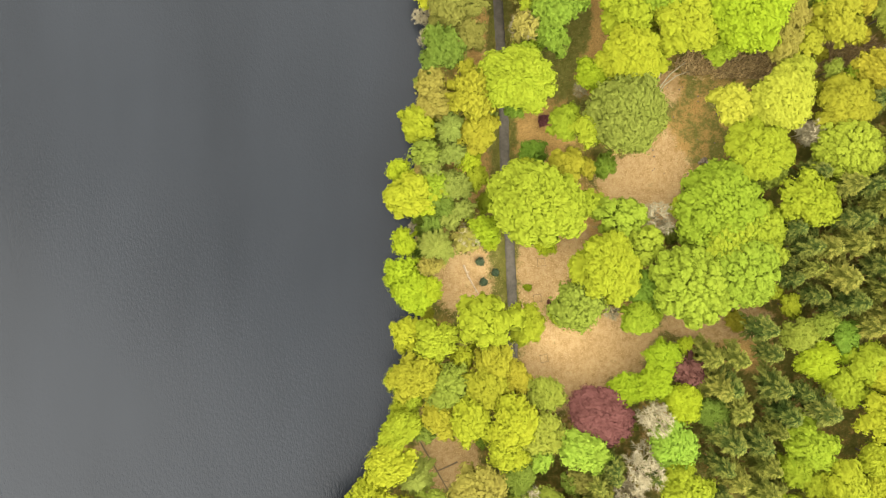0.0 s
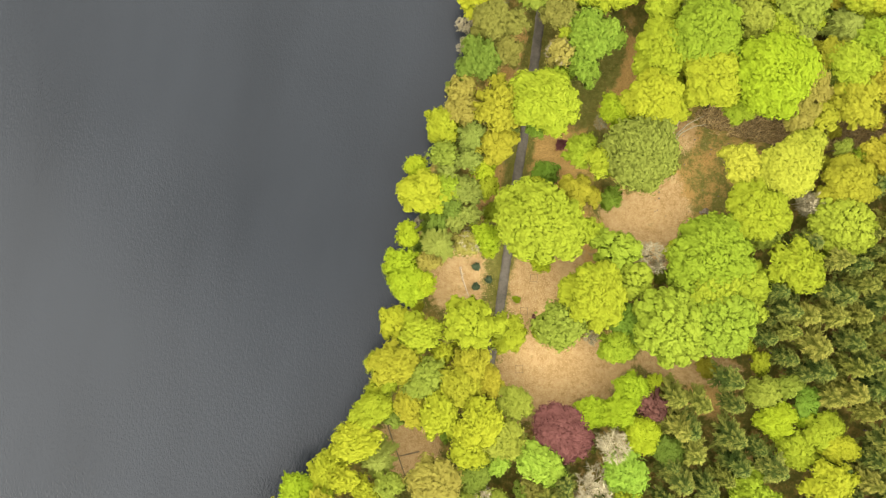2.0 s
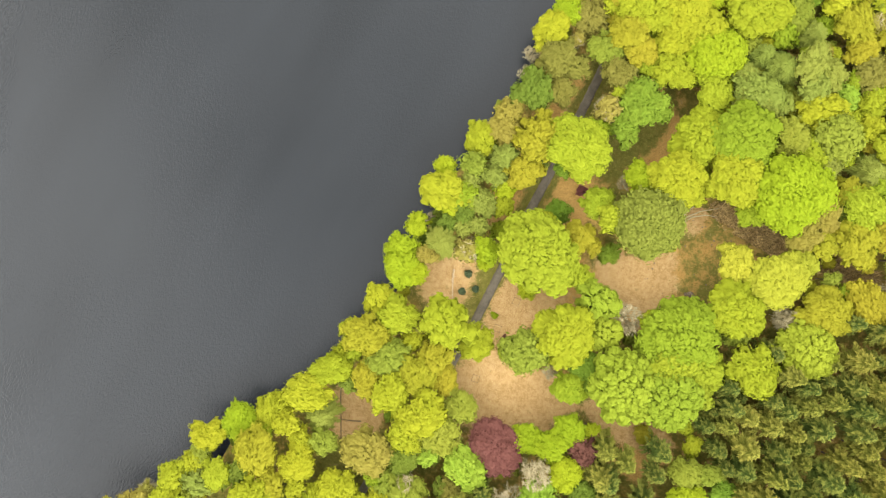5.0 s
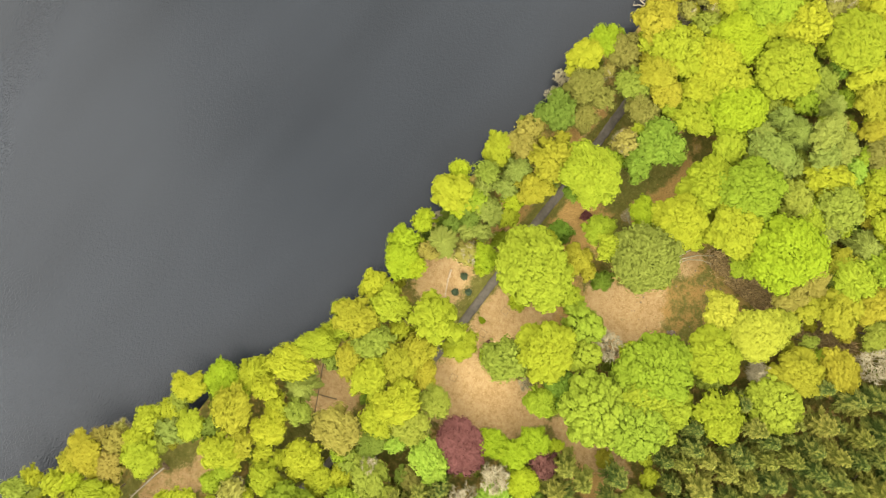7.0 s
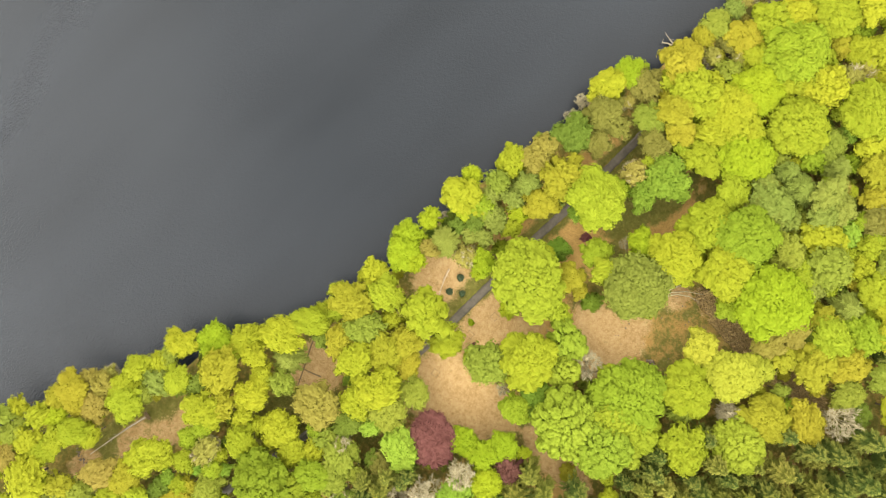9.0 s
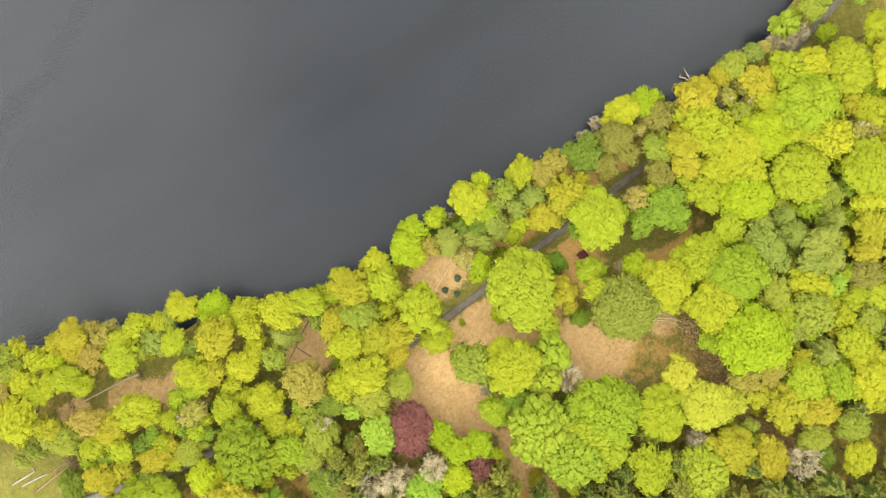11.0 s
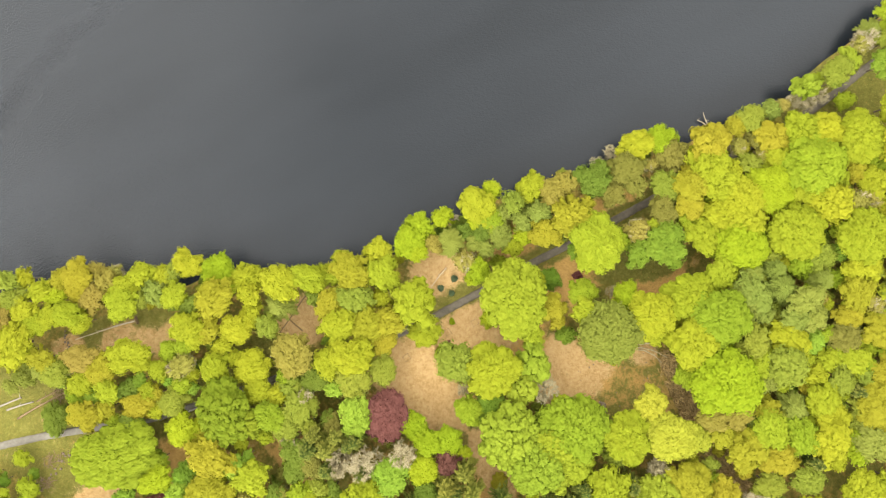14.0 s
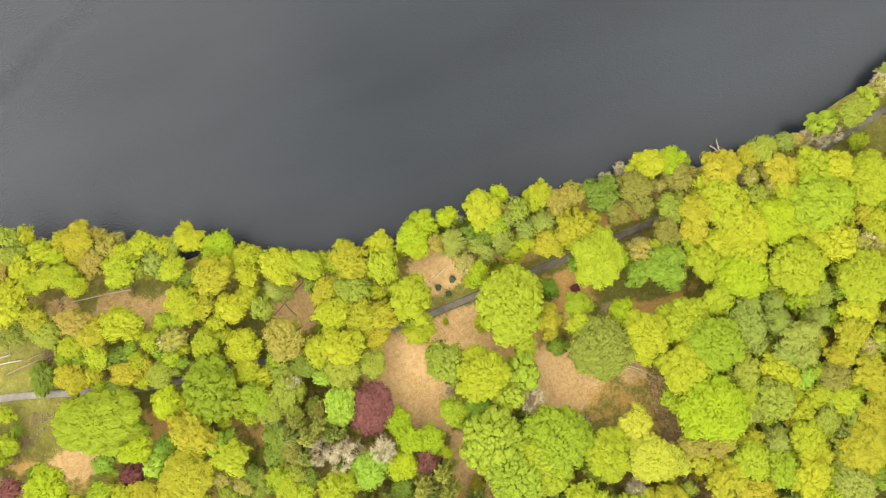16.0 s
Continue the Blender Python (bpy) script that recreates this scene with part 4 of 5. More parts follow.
plant("cream", 11.6, 80.0, 2.1, 8.3)
plant("sun", 12.8, 86.7, 1.6, 7.5)
plant("lime", 14.0, 82.7, 3.4, 9.9)
plant("spring", 18.9, 89.0, 7.2, 14.0)
plant("lime", 10.0, 90.5, 4.5, 11.4)
plant("lime", 12.5, 95.6, 4.2, 11.0)
plant("lime", 17.5, 102.5, 5.6, 12.8)
plant("gold", 22.8, 105.6, 2.0, 8.1)
plant("gold", 24.1, 99.2, 2.4, 8.6)
plant("bare", 2.7, 93.5, 2.4, 8.2)
plant("bare", 4.3, 96.8, 2.4, 6.5)
plant("bare", 4.6, 100.8, 1.9, 6.0)
plant("crack", 1.0, 97.2, 3.2, 8.5, 1.35, 90)
plant("fern", 0.4, 105.6, 3.5, 9.0, 1.30, 90)
plant("fern", 2.4, 104.2, 2.0, 8.1)
plant("bare", -3.3, 116.6, 3.1, 9.9)
plant("spring", 8.0, 105.8, 2.5, 5.0)
plant("lime", 6.4, 90.4, 1.9, 7.9)
plant("lime", -7.5, 10.5, 4.8, 11.7, 1.20, 180)
plant("spring", -2.9, 11.9, 3.1, 9.6)
plant("sun", -7.3, 9.1, 2.4, 8.6)
plant("sun", -10.2, 15.2, 2.7, 9.0)
plant("sun", -4.8, 8.5, 2.1, 8.3)
plant("fern", -5.2, 18.8, 3.0, 9.4)
plant("sage", -3.8, 15.3, 2.7, 9.0)
plant("spring", -5.9, 21.3, 1.4, 7.4)
plant("lime", -6.0, 24.9, 3.8, 10.5)
plant("amber", -2.9, 28.4, 3.4, 9.9)
plant("amber", -3.8, 32.4, 3.3, 9.7)
plant("gold", 3.8, 30.2, 4.9, 11.9)
plant("sage", 0.2, 23.4, 3.5, 10.1)
plant("sage", 0.4, 18.9, 2.6, 8.8)
plant("sage", 0.7, 12.1, 3.3, 9.7)
plant("gold", 5.4, 22.4, 3.5, 10.1)
plant("sun", 3.4, 17.7, 2.4, 8.6)
plant("lime", 5.2, 14.2, 2.3, 8.5)
plant("moss", -1.5, 8.3, 2.4, 8.6)
plant("sage", 2.2, 7.7, 2.4, 8.6)
plant("spring", 12.7, 32.6, 6.5, 14.0, 1.15, 180)
plant("green", 12.5, 27.6, 2.1, 8.0)
plant("moss", -1.3, 38.8, 4.2, 11.0)
plant("brown", 3.6, 41.7, 3.1, 9.6)
plant("fern", -6.4, 34.1, 1.2, 3.0)
plant("moss", -3.4, 42.8, 1.7, 7.7)
plant("bare", -4.9, 43.2, 1.9, 4.4)
plant("bare", -5.9, 47.1, 2.0, 5.5)
plant("green", 16.1, 18.9, 2.9, 6.0)
plant("copper", 18.9, 26.2, 1.2, 2.0)
plant("oak", 16.4, 8.6, 7.5, 15.0, 1.10, 160)
plant("lime", 15.0, 16.1, 1.9, 7.9)
plant("sun", 18.8, 1.1, 2.3, 6.0)
plant("spring", 26.1, 8.9, 3.0, 9.4)
plant("gold", 22.4, 16.2, 3.3, 9.7)
plant("spring", 22.6, 24.4, 3.3, 9.7)
plant("spring", 26.8, 23.3, 3.4, 9.9)
plant("gold", 26.4, 15.9, 1.9, 7.9)
plant("bare", 26.2, 32.0, 1.7, 6.6)
plant("sun", 28.3, 33.9, 3.0, 9.4)
plant("gold", -7.4, -25.2, 5.0, 12.1)
plant("lime", -10.6, -25.8, 2.8, 9.2)
plant("lime", -8.8, -16.7, 3.3, 9.7)
plant("spring", -3.3, -18.0, 4.4, 11.2)
plant("spring", -7.5, -29.7, 2.1, 8.3)
plant("sun", -7.7, -8.7, 3.8, 10.5)
plant("sun", -9.7, -4.3, 3.3, 9.7)
plant("sun", -9.2, 1.3, 2.8, 9.2)
plant("sun", -4.3, -7.8, 2.7, 9.0)
plant("spring", -11.7, -6.2, 2.0, 8.1)
plant("amber", -4.2, -3.3, 2.4, 8.6)
plant("sage", -2.8, 0.5, 3.7, 10.3)
plant("moss", -3.4, 5.5, 2.3, 8.5)
plant("sage", -0.2, 6.0, 2.1, 8.3)
plant("cream", 3.0, 1.7, 2.7, 9.0)
plant("bare", -7.6, 4.1, 1.6, 4.4)
plant("sun", 6.6, 4.0, 3.0, 9.4, 1.25, 160)
plant("sun", 7.8, 1.4, 1.6, 7.5)
plant("fern", -0.6, -27.0, 4.5, 11.4)
plant("gold", -2.2, -33.4, 3.5, 10.1)
plant("lime", 3.7, -33.4, 4.5, 11.4)
plant("gold", 6.7, -27.0, 4.2, 11.0)
plant("gold", 8.6, -21.7, 4.1, 10.8)
plant("gold", 12.2, -25.2, 3.5, 10.1)
plant("lime", 2.6, -21.0, 2.7, 9.0)
plant("lime", 6.5, -14.1, 5.3, 12.4, 1.10, 160)
plant("lime", 14.5, -14.9, 3.7, 9.0)
plant("lime", 11.6, -33.8, 5.0, 12.1)
plant("brown", 2.5, -18.2, 1.7, 7.7)
plant("lime", -26.4, -60.7, 3.8, 10.5)
plant("bare", -29.5, -64.7, 1.4, 4.4)
plant("fern", -26.0, -65.5, 2.6, 8.8)
plant("spring", -20.8, -67.4, 3.4, 9.9)
plant("moss", -16.9, -64.8, 2.8, 9.2)
plant("sage", -23.7, -69.9, 2.1, 8.3)
plant("sun", -22.1, -54.9, 4.0, 10.6)
plant("lime", -17.0, -49.8, 4.1, 10.8)
plant("sun", -16.9, -54.8, 2.7, 9.0)
plant("gold", -15.7, -57.9, 4.8, 11.7)
plant("gold", -12.9, -60.8, 2.7, 9.0)
plant("lime", -12.9, -50.3, 3.1, 9.6)
plant("lime", -12.0, -42.0, 4.9, 11.9)
plant("lime", -10.4, -35.1, 4.0, 10.6)
plant("lime", -9.8, -31.0, 2.6, 8.8)
plant("sage", -6.9, -45.3, 3.4, 9.9)
plant("moss", -5.3, -35.8, 2.1, 8.3)
plant("fern", -3.8, -49.7, 3.1, 9.6)
plant("lime", -8.3, -51.9, 2.8, 9.2)
plant("lime", -6.9, -56.6, 4.0, 10.6)
plant("lime", -11.7, -67.6, 4.5, 11.4)
plant("gold", -9.2, -63.1, 3.1, 9.6)
plant("spring", -8.7, -70.6, 2.6, 8.8)
plant("lime", -4.2, -61.9, 2.4, 8.6)
plant("lime", 0.2, -66.1, 3.8, 10.5)
plant("lime", 3.8, -57.3, 4.2, 11.0)
plant("lime", -0.1, -60.6, 2.1, 8.3)
plant("cream", -4.0, -73.3, 3.1, 9.6)
plant("lime", -1.1, -72.4, 1.9, 7.9)
plant("spring", 0.1, -75.1, 2.4, 8.6)
plant("mint", -1.9, -78.4, 1.4, 7.4)
plant("amber", 5.2, -46.4, 4.9, 11.9)
plant("lime", 9.2, -50.6, 2.0, 8.1)
plant("gold", 75.9, 27.3, 5.5, 12.6, 1.15, 21)
plant("gold", 82.9, 33.3, 4.3, 11.2, 1.20, 141)
plant("crack", 76.2, 18.6, 5.8, 13.1)
plant("lime", 68.2, 9.3, 5.3, 12.4)
plant("bare", 88.0, 40.3, 3.7, 11.6)
plant("bare", 69.4, 22.6, 2.4, 9.9)
plant("fern", 84.8, 45.2, 3.1, 9.5)
plant("moss", 90.1, 44.6, 2.3, 8.5)
plant("larch", 55.0, -31.2, 3.3, 15.0)
plant("conif", 53.1, -26.5, 3.0, 15.0)
plant("conif", 61.9, -26.5, 3.0, 15.0)
plant("conif", 67.5, -27.9, 2.2, 13.0)
plant("larch", 62.2, -35.0, 2.2, 13.0)
plant("conif", 53.6, -37.2, 3.3, 15.0)
plant("conif", 58.8, -37.4, 2.9, 15.0)
plant("larch", 60.4, -41.6, 2.6, 15.0)
plant("conif", 51.9, -41.8, 2.6, 15.0)
plant("larch", 54.9, -44.3, 2.9, 15.0)
plant("larch", 60.1, -46.6, 3.1, 15.0)
plant("conif", 51.9, -47.7, 2.2, 13.0)
plant("larch", 54.1, -21.0, 2.6, 15.0)
plant("conif", 59.6, -15.4, 2.6, 15.0)
plant("conif", 61.5, -20.1, 2.4, 13.0)
plant("fern", 67.1, -17.0, 3.3, 9.8)
plant("fern", 71.6, -14.8, 2.7, 9.0)
plant("green", 76.0, -16.8, 2.9, 9.3)
plant("sun", 70.4, -21.8, 3.8, 10.4, 1.25, 10)
plant("sun", 76.9, -20.0, 2.2, 8.4)
plant("spring", 76.1, -26.9, 3.8, 10.4)
plant("spring", 79.8, -22.4, 4.0, 10.7)
plant("lime", 83.4, -25.0, 3.3, 9.8)
plant("lime", 82.2, -31.8, 4.6, 11.5)
plant("spring", 68.7, -37.7, 4.9, 11.8)
plant("spring", 66.5, -42.4, 3.6, 10.1)
plant("lime", 75.1, -44.4, 4.4, 11.3)
plant("lime", 82.0, -40.8, 3.8, 10.4)
plant("lime", 81.0, -46.8, 3.6, 10.1)
plant("spring", 71.0, -45.8, 3.3, 9.8)
plant("sun", 85.4, -48.5, 1.7, 7.7)
plant("lime", 66.6, -11.4, 2.1, 7.0)
plant("lime", 63.8, -8.7, 1.6, 6.0)
plant("conif", 68.1, 0.3, 2.6, 15.0)
plant("larch", 71.6, 0.1, 2.9, 15.0)
plant("larch", 76.8, 0.9, 3.1, 15.0)
plant("larch", 74.6, -5.8, 3.5, 15.0)
plant("larch", 69.3, -3.6, 2.2, 13.0)
plant("conif", 78.2, 5.3, 3.0, 15.0)
plant("larch", 82.2, 8.3, 2.6, 15.0)
plant("conif", 79.8, 11.8, 2.6, 15.0)
plant("conif", 74.8, 5.6, 2.4, 13.0)
plant("larch", 82.9, 2.0, 2.4, 13.0)
plant("conif", 81.9, -3.6, 2.6, 15.0)
plant("conif", 66.3, -5.8, 2.2, 13.0)
plant("larch", 82.6, -8.4, 2.6, 15.0)
plant("conif", 76.7, -10.2, 2.9, 15.0)
plant("larch", 78.9, -15.0, 2.6, 15.0)
plant("conif", 70.6, -9.2, 2.2, 13.0)
plant("conif", 73.9, -11.8, 2.2, 13.0)
plant("larch", 82.5, 18.5, 2.2, 13.0)
plant("conif", 83.0, 15.0, 2.2, 13.0)
plant("gold", 58.0, -15.2, 1.4, 3.0)
plant("lime", -43.0, -113.3, 3.8, 8)
plant("lime", -35.8, -115.9, 3.8, 8)
plant("lime", -27.3, -119.9, 3.8, 8)
plant("spring", 6.4, -132.1, 4.3, 8)
plant("lime", 14.7, -134.2, 4.3, 8)
plant("lime", 33.3, 105.7, 4.5, 12)
plant("lime", 41.1, 102.9, 4.5, 12)
plant("gold", 49.1, 100.8, 4.1, 12)
plant("lime", 57.3, 96.9, 4.5, 12)
plant("spring", 65.4, 94.8, 4.5, 12)
plant("fern", 72.8, 91.2, 4.5, 12)
plant("lime", 81.6, 88.8, 4.5, 12)
plant("fern", 89.1, 85.2, 4.5, 12)
plant("green", 4.0, 116.3, 3.3, 10)
plant("lime", 14.2, 113.7, 3.7, 11)
plant("lime", 22.2, 109.6, 4.1, 12)
plant("sun", 15.7, -8.0, 0.8, 1.5)
plant("spring", 21.5, -13.9, 1.6, 2.5)
plant("copper", 20.1, -10.9, 0.5, 1.0)
plant("spring", 29.2, -7.0, 1.1, 2.0)


# ---- the woods between and beyond them ----
def zone(x, y):
    """Which kinds of tree grow at a place."""
    if x > 64 and -48 < y < 10 + (x - 66) * 1.25:
        return ("conif", "conif", "larch")
    if x > 40 and -60 < y < -45:
        return ("conif", "fern", "spring", "larch")
    if y < -55:
        return ("lime", "gold", "spring", "fern", "lime")
    return ("lime", "spring", "lime", "gold", "fern", "sage")


def open_ground(x, y):
    """Where no trees grow: water, lane, clearings."""
    if x < shore(y) + 2.5 or abs(x - road_at(y)) < 2.6:
        return True
    p = np.array([x]), np.array([y])
    return float(ellipses(*p, *OPEN)[0]) > 0.15


OPEN = ((27, -22, 13, 8), (3.5, -6, 7, 8), (17.5, -5, 4.5, 10), (43, 16, 11, 8), (54, -15, 11, 4), (-12, -74, 5, 7), (0.5, -38, 4, 8), (17, -109, 5, 8),
        (50, 30, 9, 10), (26, 42, 6, 12), (-17, -93, 7, 16), (-12, -116, 15, 12), (8, -110, 6, 16), (3, -52, 5, 6), (20, 24, 6, 8), (60, 38, 18, 4), (60, -18, 6, 8), (28, 5, 8, 5),
        (-2, -43, 3.5, 7), (80, -33, 6, 4), (18, -85, 8, 8), (29, -58, 7, 6), (6, 44, 5, 6), (12, 112, 8, 10))
where = random.Random(11)


def room(x, y, r, share):
    return all(math.hypot(x - a, y - b) > share * (r + c) for a, b, c in PLANTED)


def fill(count, low, high, heights, share, x0, x1, y0, y1, only=None):
    for _ in range(count):
        x, y, r = where.uniform(x0, x1), where.uniform(y0, y1), where.uniform(low, high)
        kinds = zone(x, y)
        if only and kinds[0] != only or not only and 0.94 * x - 0.342 * y < 62 and -134 < y or open_ground(x, y) or not room(x, y, r, share):
            continue
        kind = where.choice(kinds)
        plant(kind, round(x, 1), round(y, 1), r * (0.8 if kind in ("conif", "larch") else 1), where.uniform(*heights) * (1.35 if kind in ("conif", "larch") else 1))


for kind, x, y, r, h in (("crack", -0.6, 110.0, 2.9, 8), ("sage", -5.0, 119.0, 3.2, 8), ("spring", -6.5, 124.0, 3.6, 9), ("fern", -0.8, 120.5, 3.0, 9), ("cream", -2.8, 114.8, 2.4, 7), ("lime", -8.5, 129.0, 3.8, 9), ("fern", 0.5, 126.5, 3.5, 10), ("spring", -3.0, 129.5, 3.4, 9)):
    plant(kind, x, y, r, h)
fill(900, 3.0, 4.3, (10.0, 13.0), 0.6, 62, 120, -58, 75, "conif")
fill(220, 1.7, 2.3, (5.5, 7.5), 0.66, 62, 112, -54, 70, "conif")
fill(800, 3.2, 5.2, (9.0, 12.5), 0.72, -20, 119, -134, 129)
fill(500, 1.7, 2.6, (4.5, 7.0), 0.78, -20, 112, -132, 128)
for _ in range(3000):
    x, y, r = where.uniform(-34, 80), where.uniform(-130, 128), where.uniform(1.3, 2.5)
    if 0.94 * x - 0.342 * y < 62 and not open_ground(x, y) and room(x, y, r, 0.8):
        plant(where.choice(("moss", "fern", "spring", "fern", "green", "sage")), round(x, 1), round(y, 1), r, where.uniform(3.6, 6.5))
for _ in range(2500):
    x, y, r = where.uniform(14, 80), where.uniform(28, 128), where.uniform(1.5, 2.6)
    if 0.94 * x - 0.342 * y < 62 and not open_ground(x, y) and room(x, y, r, 0.62):
        plant(where.choice(("spring", "lime", "fern", "spring", "gold")), round(x, 1), round(y, 1), r, where.uniform(6.5, 8.5))


# shrubs that close the gaps along the bank
for i in range(420):
    y = where.uniform(-130, 126)
    x, r = float(shore(y)) + where.uniform(0.9, 3.2), where.uniform(1.1, 1.9)
    if abs(x - road_at(y)) > 2.5 and room(x, y, r, 0.62):
        plant(where.choice(("spring", "lime", "fern", "moss", "gold")), round(x, 1), round(y, 1), r, where.uniform(3.2, 5.5))


# ---- small things on the ground ----
def thing(name, label, category, x, y, z=0.0, turn=0.0, group=""):
    t = new(name)
    tagged(t, label, category, group, "thing")
    t.matrix_basis = pose(x, y, float(land(x, y)) + z, 0, 0, turn)
    return t


def limb_path(points, r0, r1, sides=7, seed=0):
    """One bent, tapered, slightly uneven stem through some points, closed at its ends."""
    rng = np.random.RandomState(seed)
    n, steps = len(points) - 1, 4
    line = [Vector(points[i]).lerp(Vector(points[i + 1]), k / steps) for i in range(n) for k in range(steps)] + [Vector(points[-1])]
    v, f = [], []
    for i, p in enumerate(line):
        way = (line[min(i + 1, len(line) - 1)] - line[max(i - 1, 0)]).normalized()
        a = way.cross(Vector((0.3, 0.2, 1))).normalized()
        b = way.cross(a)
        r = (r0 + (r1 - r0) * i / (len(line) - 1)) * rng.uniform(0.9, 1.1)
        v += [tuple(p + (a * math.cos(6.2832 * j / sides) + b * math.sin(6.2832 * j / sides)) * r) for j in range(sides)]
        if i:
            o, q = (i - 1) * sides, i * sides
            f += [(o + j, o + (j + 1) % sides, q + (j + 1) % sides, q + j) for j in range(sides)]
    f += [tuple(range(sides)), tuple(range(len(v) - sides, len(v)))]
    return v, f


def log(label, x0, y0, x1, y1, r0, r1, mat, snags=3, root=0.0, seed=1):
    """A fallen trunk on the ground, with broken side branches and, if given, its root plate."""
    rng = np.random.RandomState(seed)
    length = math.hypot(x1 - x0, y1 - y0)
    t = thing("fallen_log", label, "log", x0, y0, 0.0, math.degrees(math.atan2(y1 - y0, x1 - x0)), "fallen logs")
    rise = float(land(x1, y1)) - float(land(x0, y0))
    pts = [(length * k, length * 0.009 * math.sin(5 * k + seed), rise * k + r0 * 0.7) for k in (0, 0.3, 0.6, 1)]
    v, f = limb_path(pts, r0, r1, 8, seed)
    mesh_object("trunk", v, f, mat, t, True)
    for i in range(snags):
        k = rng.uniform(0.35, 0.98)
        a = Vector((length * k, length * 0.009 * math.sin(5 * k + seed), rise * k + r0 * 0.8))
        s = rng.choice((-1, 1))
        b = a + Vector((rng.uniform(0.3, 1.0), s * rng.uniform(0.4, 1.3), rng.uniform(0.05, 0.5))) * min(1.0, length / 6)
        v, f = limb_path([a, a.lerp(b, 0.5) + Vector((0, 0, 0.1)), b], r1 * 0.7, r1 * 0.25, 5, i)
        mesh_object("branch", v, f, mat, t, True)
    if root:
        v, f = [], []
        for i in range(16):
            q = i * 0.393 + rng.uniform(-0.15, 0.15)
            d = root * rng.uniform(0.6, 1.1)
            tube(v, f, (0.1, 0, r0), (rng.uniform(-0.5, 0.1), d * math.cos(q), max(0.02, r0 + d * math.sin(q))), 0.12, 0.03)
        bv, bf = ball((-0.05, 0, root * 0.4), (0.3, root * 0.75, root * 0.6), 6, 10)
        o = len(v)
        v += bv
        f += [tuple(o + i for i in q) for q in bf]
        mesh_object("root_plate", v, f, ROTTEN, t)
    return t


log("long bleached fallen tree trunk with upturned root plate", -20.0, -81.8, -22.6, -98.5, 0.26, 0.11, DEAD, 5, 1.5, 3)
log("pale fallen trunk lying in rough grass", -15.4, -124.5, -14.9, -117.7, 0.28, 0.2, GREY, 1, 0, 4)
log("pale fallen trunk lying in rough grass", -13.7, -122.6, -12.6, -115.3, 0.26, 0.18, GREY, 1, 0, 5)
log("rotten brown trunk half sunk in grass", -10.4, -120.9, -11.4, -105.5, 0.3, 0.18, ROTTEN, 4, 0, 6)
log("rotten brown trunk half sunk in grass", -12.2, -114.5, -12.6, -107.5, 0.22, 0.14, ROTTEN, 3, 0, 7)
log("thin grey fallen trunk among saplings", -17.5, -103.3, -16.0, -97.3, 0.13, 0.07, TWIG, 3, 0, 8)
log("thin grey fallen trunk among saplings", -17.2, -96.5, -16.3, -90.5, 0.12, 0.06, TWIG, 2, 0, 9)
log("bleached broken log beside the lane", 3.6, -54.5, 1.8, -48.8, 0.24, 0.15, DEAD, 3, 0, 10)
log("rotten brown log in dead bracken", 1.2, -44.0, -3.2, -46.0, 0.2, 0.1, ROTTEN, 2, 0, 12)
log("short rotten log in dead bracken", -1.0, -38.2, 0.8, -38.8, 0.22, 0.18, ROTTEN, 1, 0, 13)
log("bleached split log on tan bracken", 2.6, -3.3, 3.9, -6.3, 0.27, 0.2, TAN, 4, 0, 14)
log("tan fallen log on dead bracken", 3.8, -6.1, 6.6, -10.8, 0.2, 0.12, TAN, 3, 0, 15)


def dead_limbs(name, label, x, y, stems, mat, z=0.0, girth=0.2):
    """Bare curving stems that lie over one another."""
    t = thing(name, label, "dead tree", x, y, z)
    for i, pts in enumerate(stems):
        v, f = limb_path(pts, girth, 0.35 * girth, 6, i)
        mesh_object("branch", v, f, mat, t, True)
        for k, a in enumerate(pts[1:]):
            b = Vector(a) + Vector((0.9 * math.cos(i + 2 * k), 0.9 * math.sin(i + 2 * k), 0.25))
            v, f = limb_path([a, b], 0.3 * girth, 0.1 * girth, 4, k)
            mesh_object("twig", v, f, mat, t, True)
    return t


log("dark rotten trunk along a bank of dead bracken", -7.7, -37.3, -0.5, -50.6, 0.2, 0.1, ROTTEN, 5, 0, 16)
log("short dark stump end beside a bracken patch", 2.1, -40.1, 3.8, -41.3, 0.2, 0.15, ROTTEN, 1, 0, 17)


def brush_pile(x, y, reach, seed):
    """A low tangle of rotting boughs that lie across one another."""
    rng = random.Random(seed)
    stems = []
    for i in range(22):
        q, d = rng.uniform(0, 6.28), reach * math.sqrt(rng.random())
        cx, cy, p, s = d * math.cos(q), d * math.sin(q) * 1.4, rng.uniform(0, 6.28), rng.uniform(0.6, 1.5)
        stems.append([(cx - s * math.cos(p), cy - s * math.sin(p), 0.12), (cx, cy, rng.uniform(0.25, 0.7)), (cx + s * math.cos(p + 0.4), cy + s * math.sin(p + 0.4), rng.uniform(0.15, 0.5))])
    return dead_limbs("brush_pile", "low heap of rotting brown boughs beside the lane", x, y, stems, ROTTEN, 0.0, 0.1)


brush_pile(3.4, -116.6, 1.9, 3)
brush_pile(7.6, -121.2, 1.3, 5)
brush_pile(-11.2, -109.0, 1.5, 8)


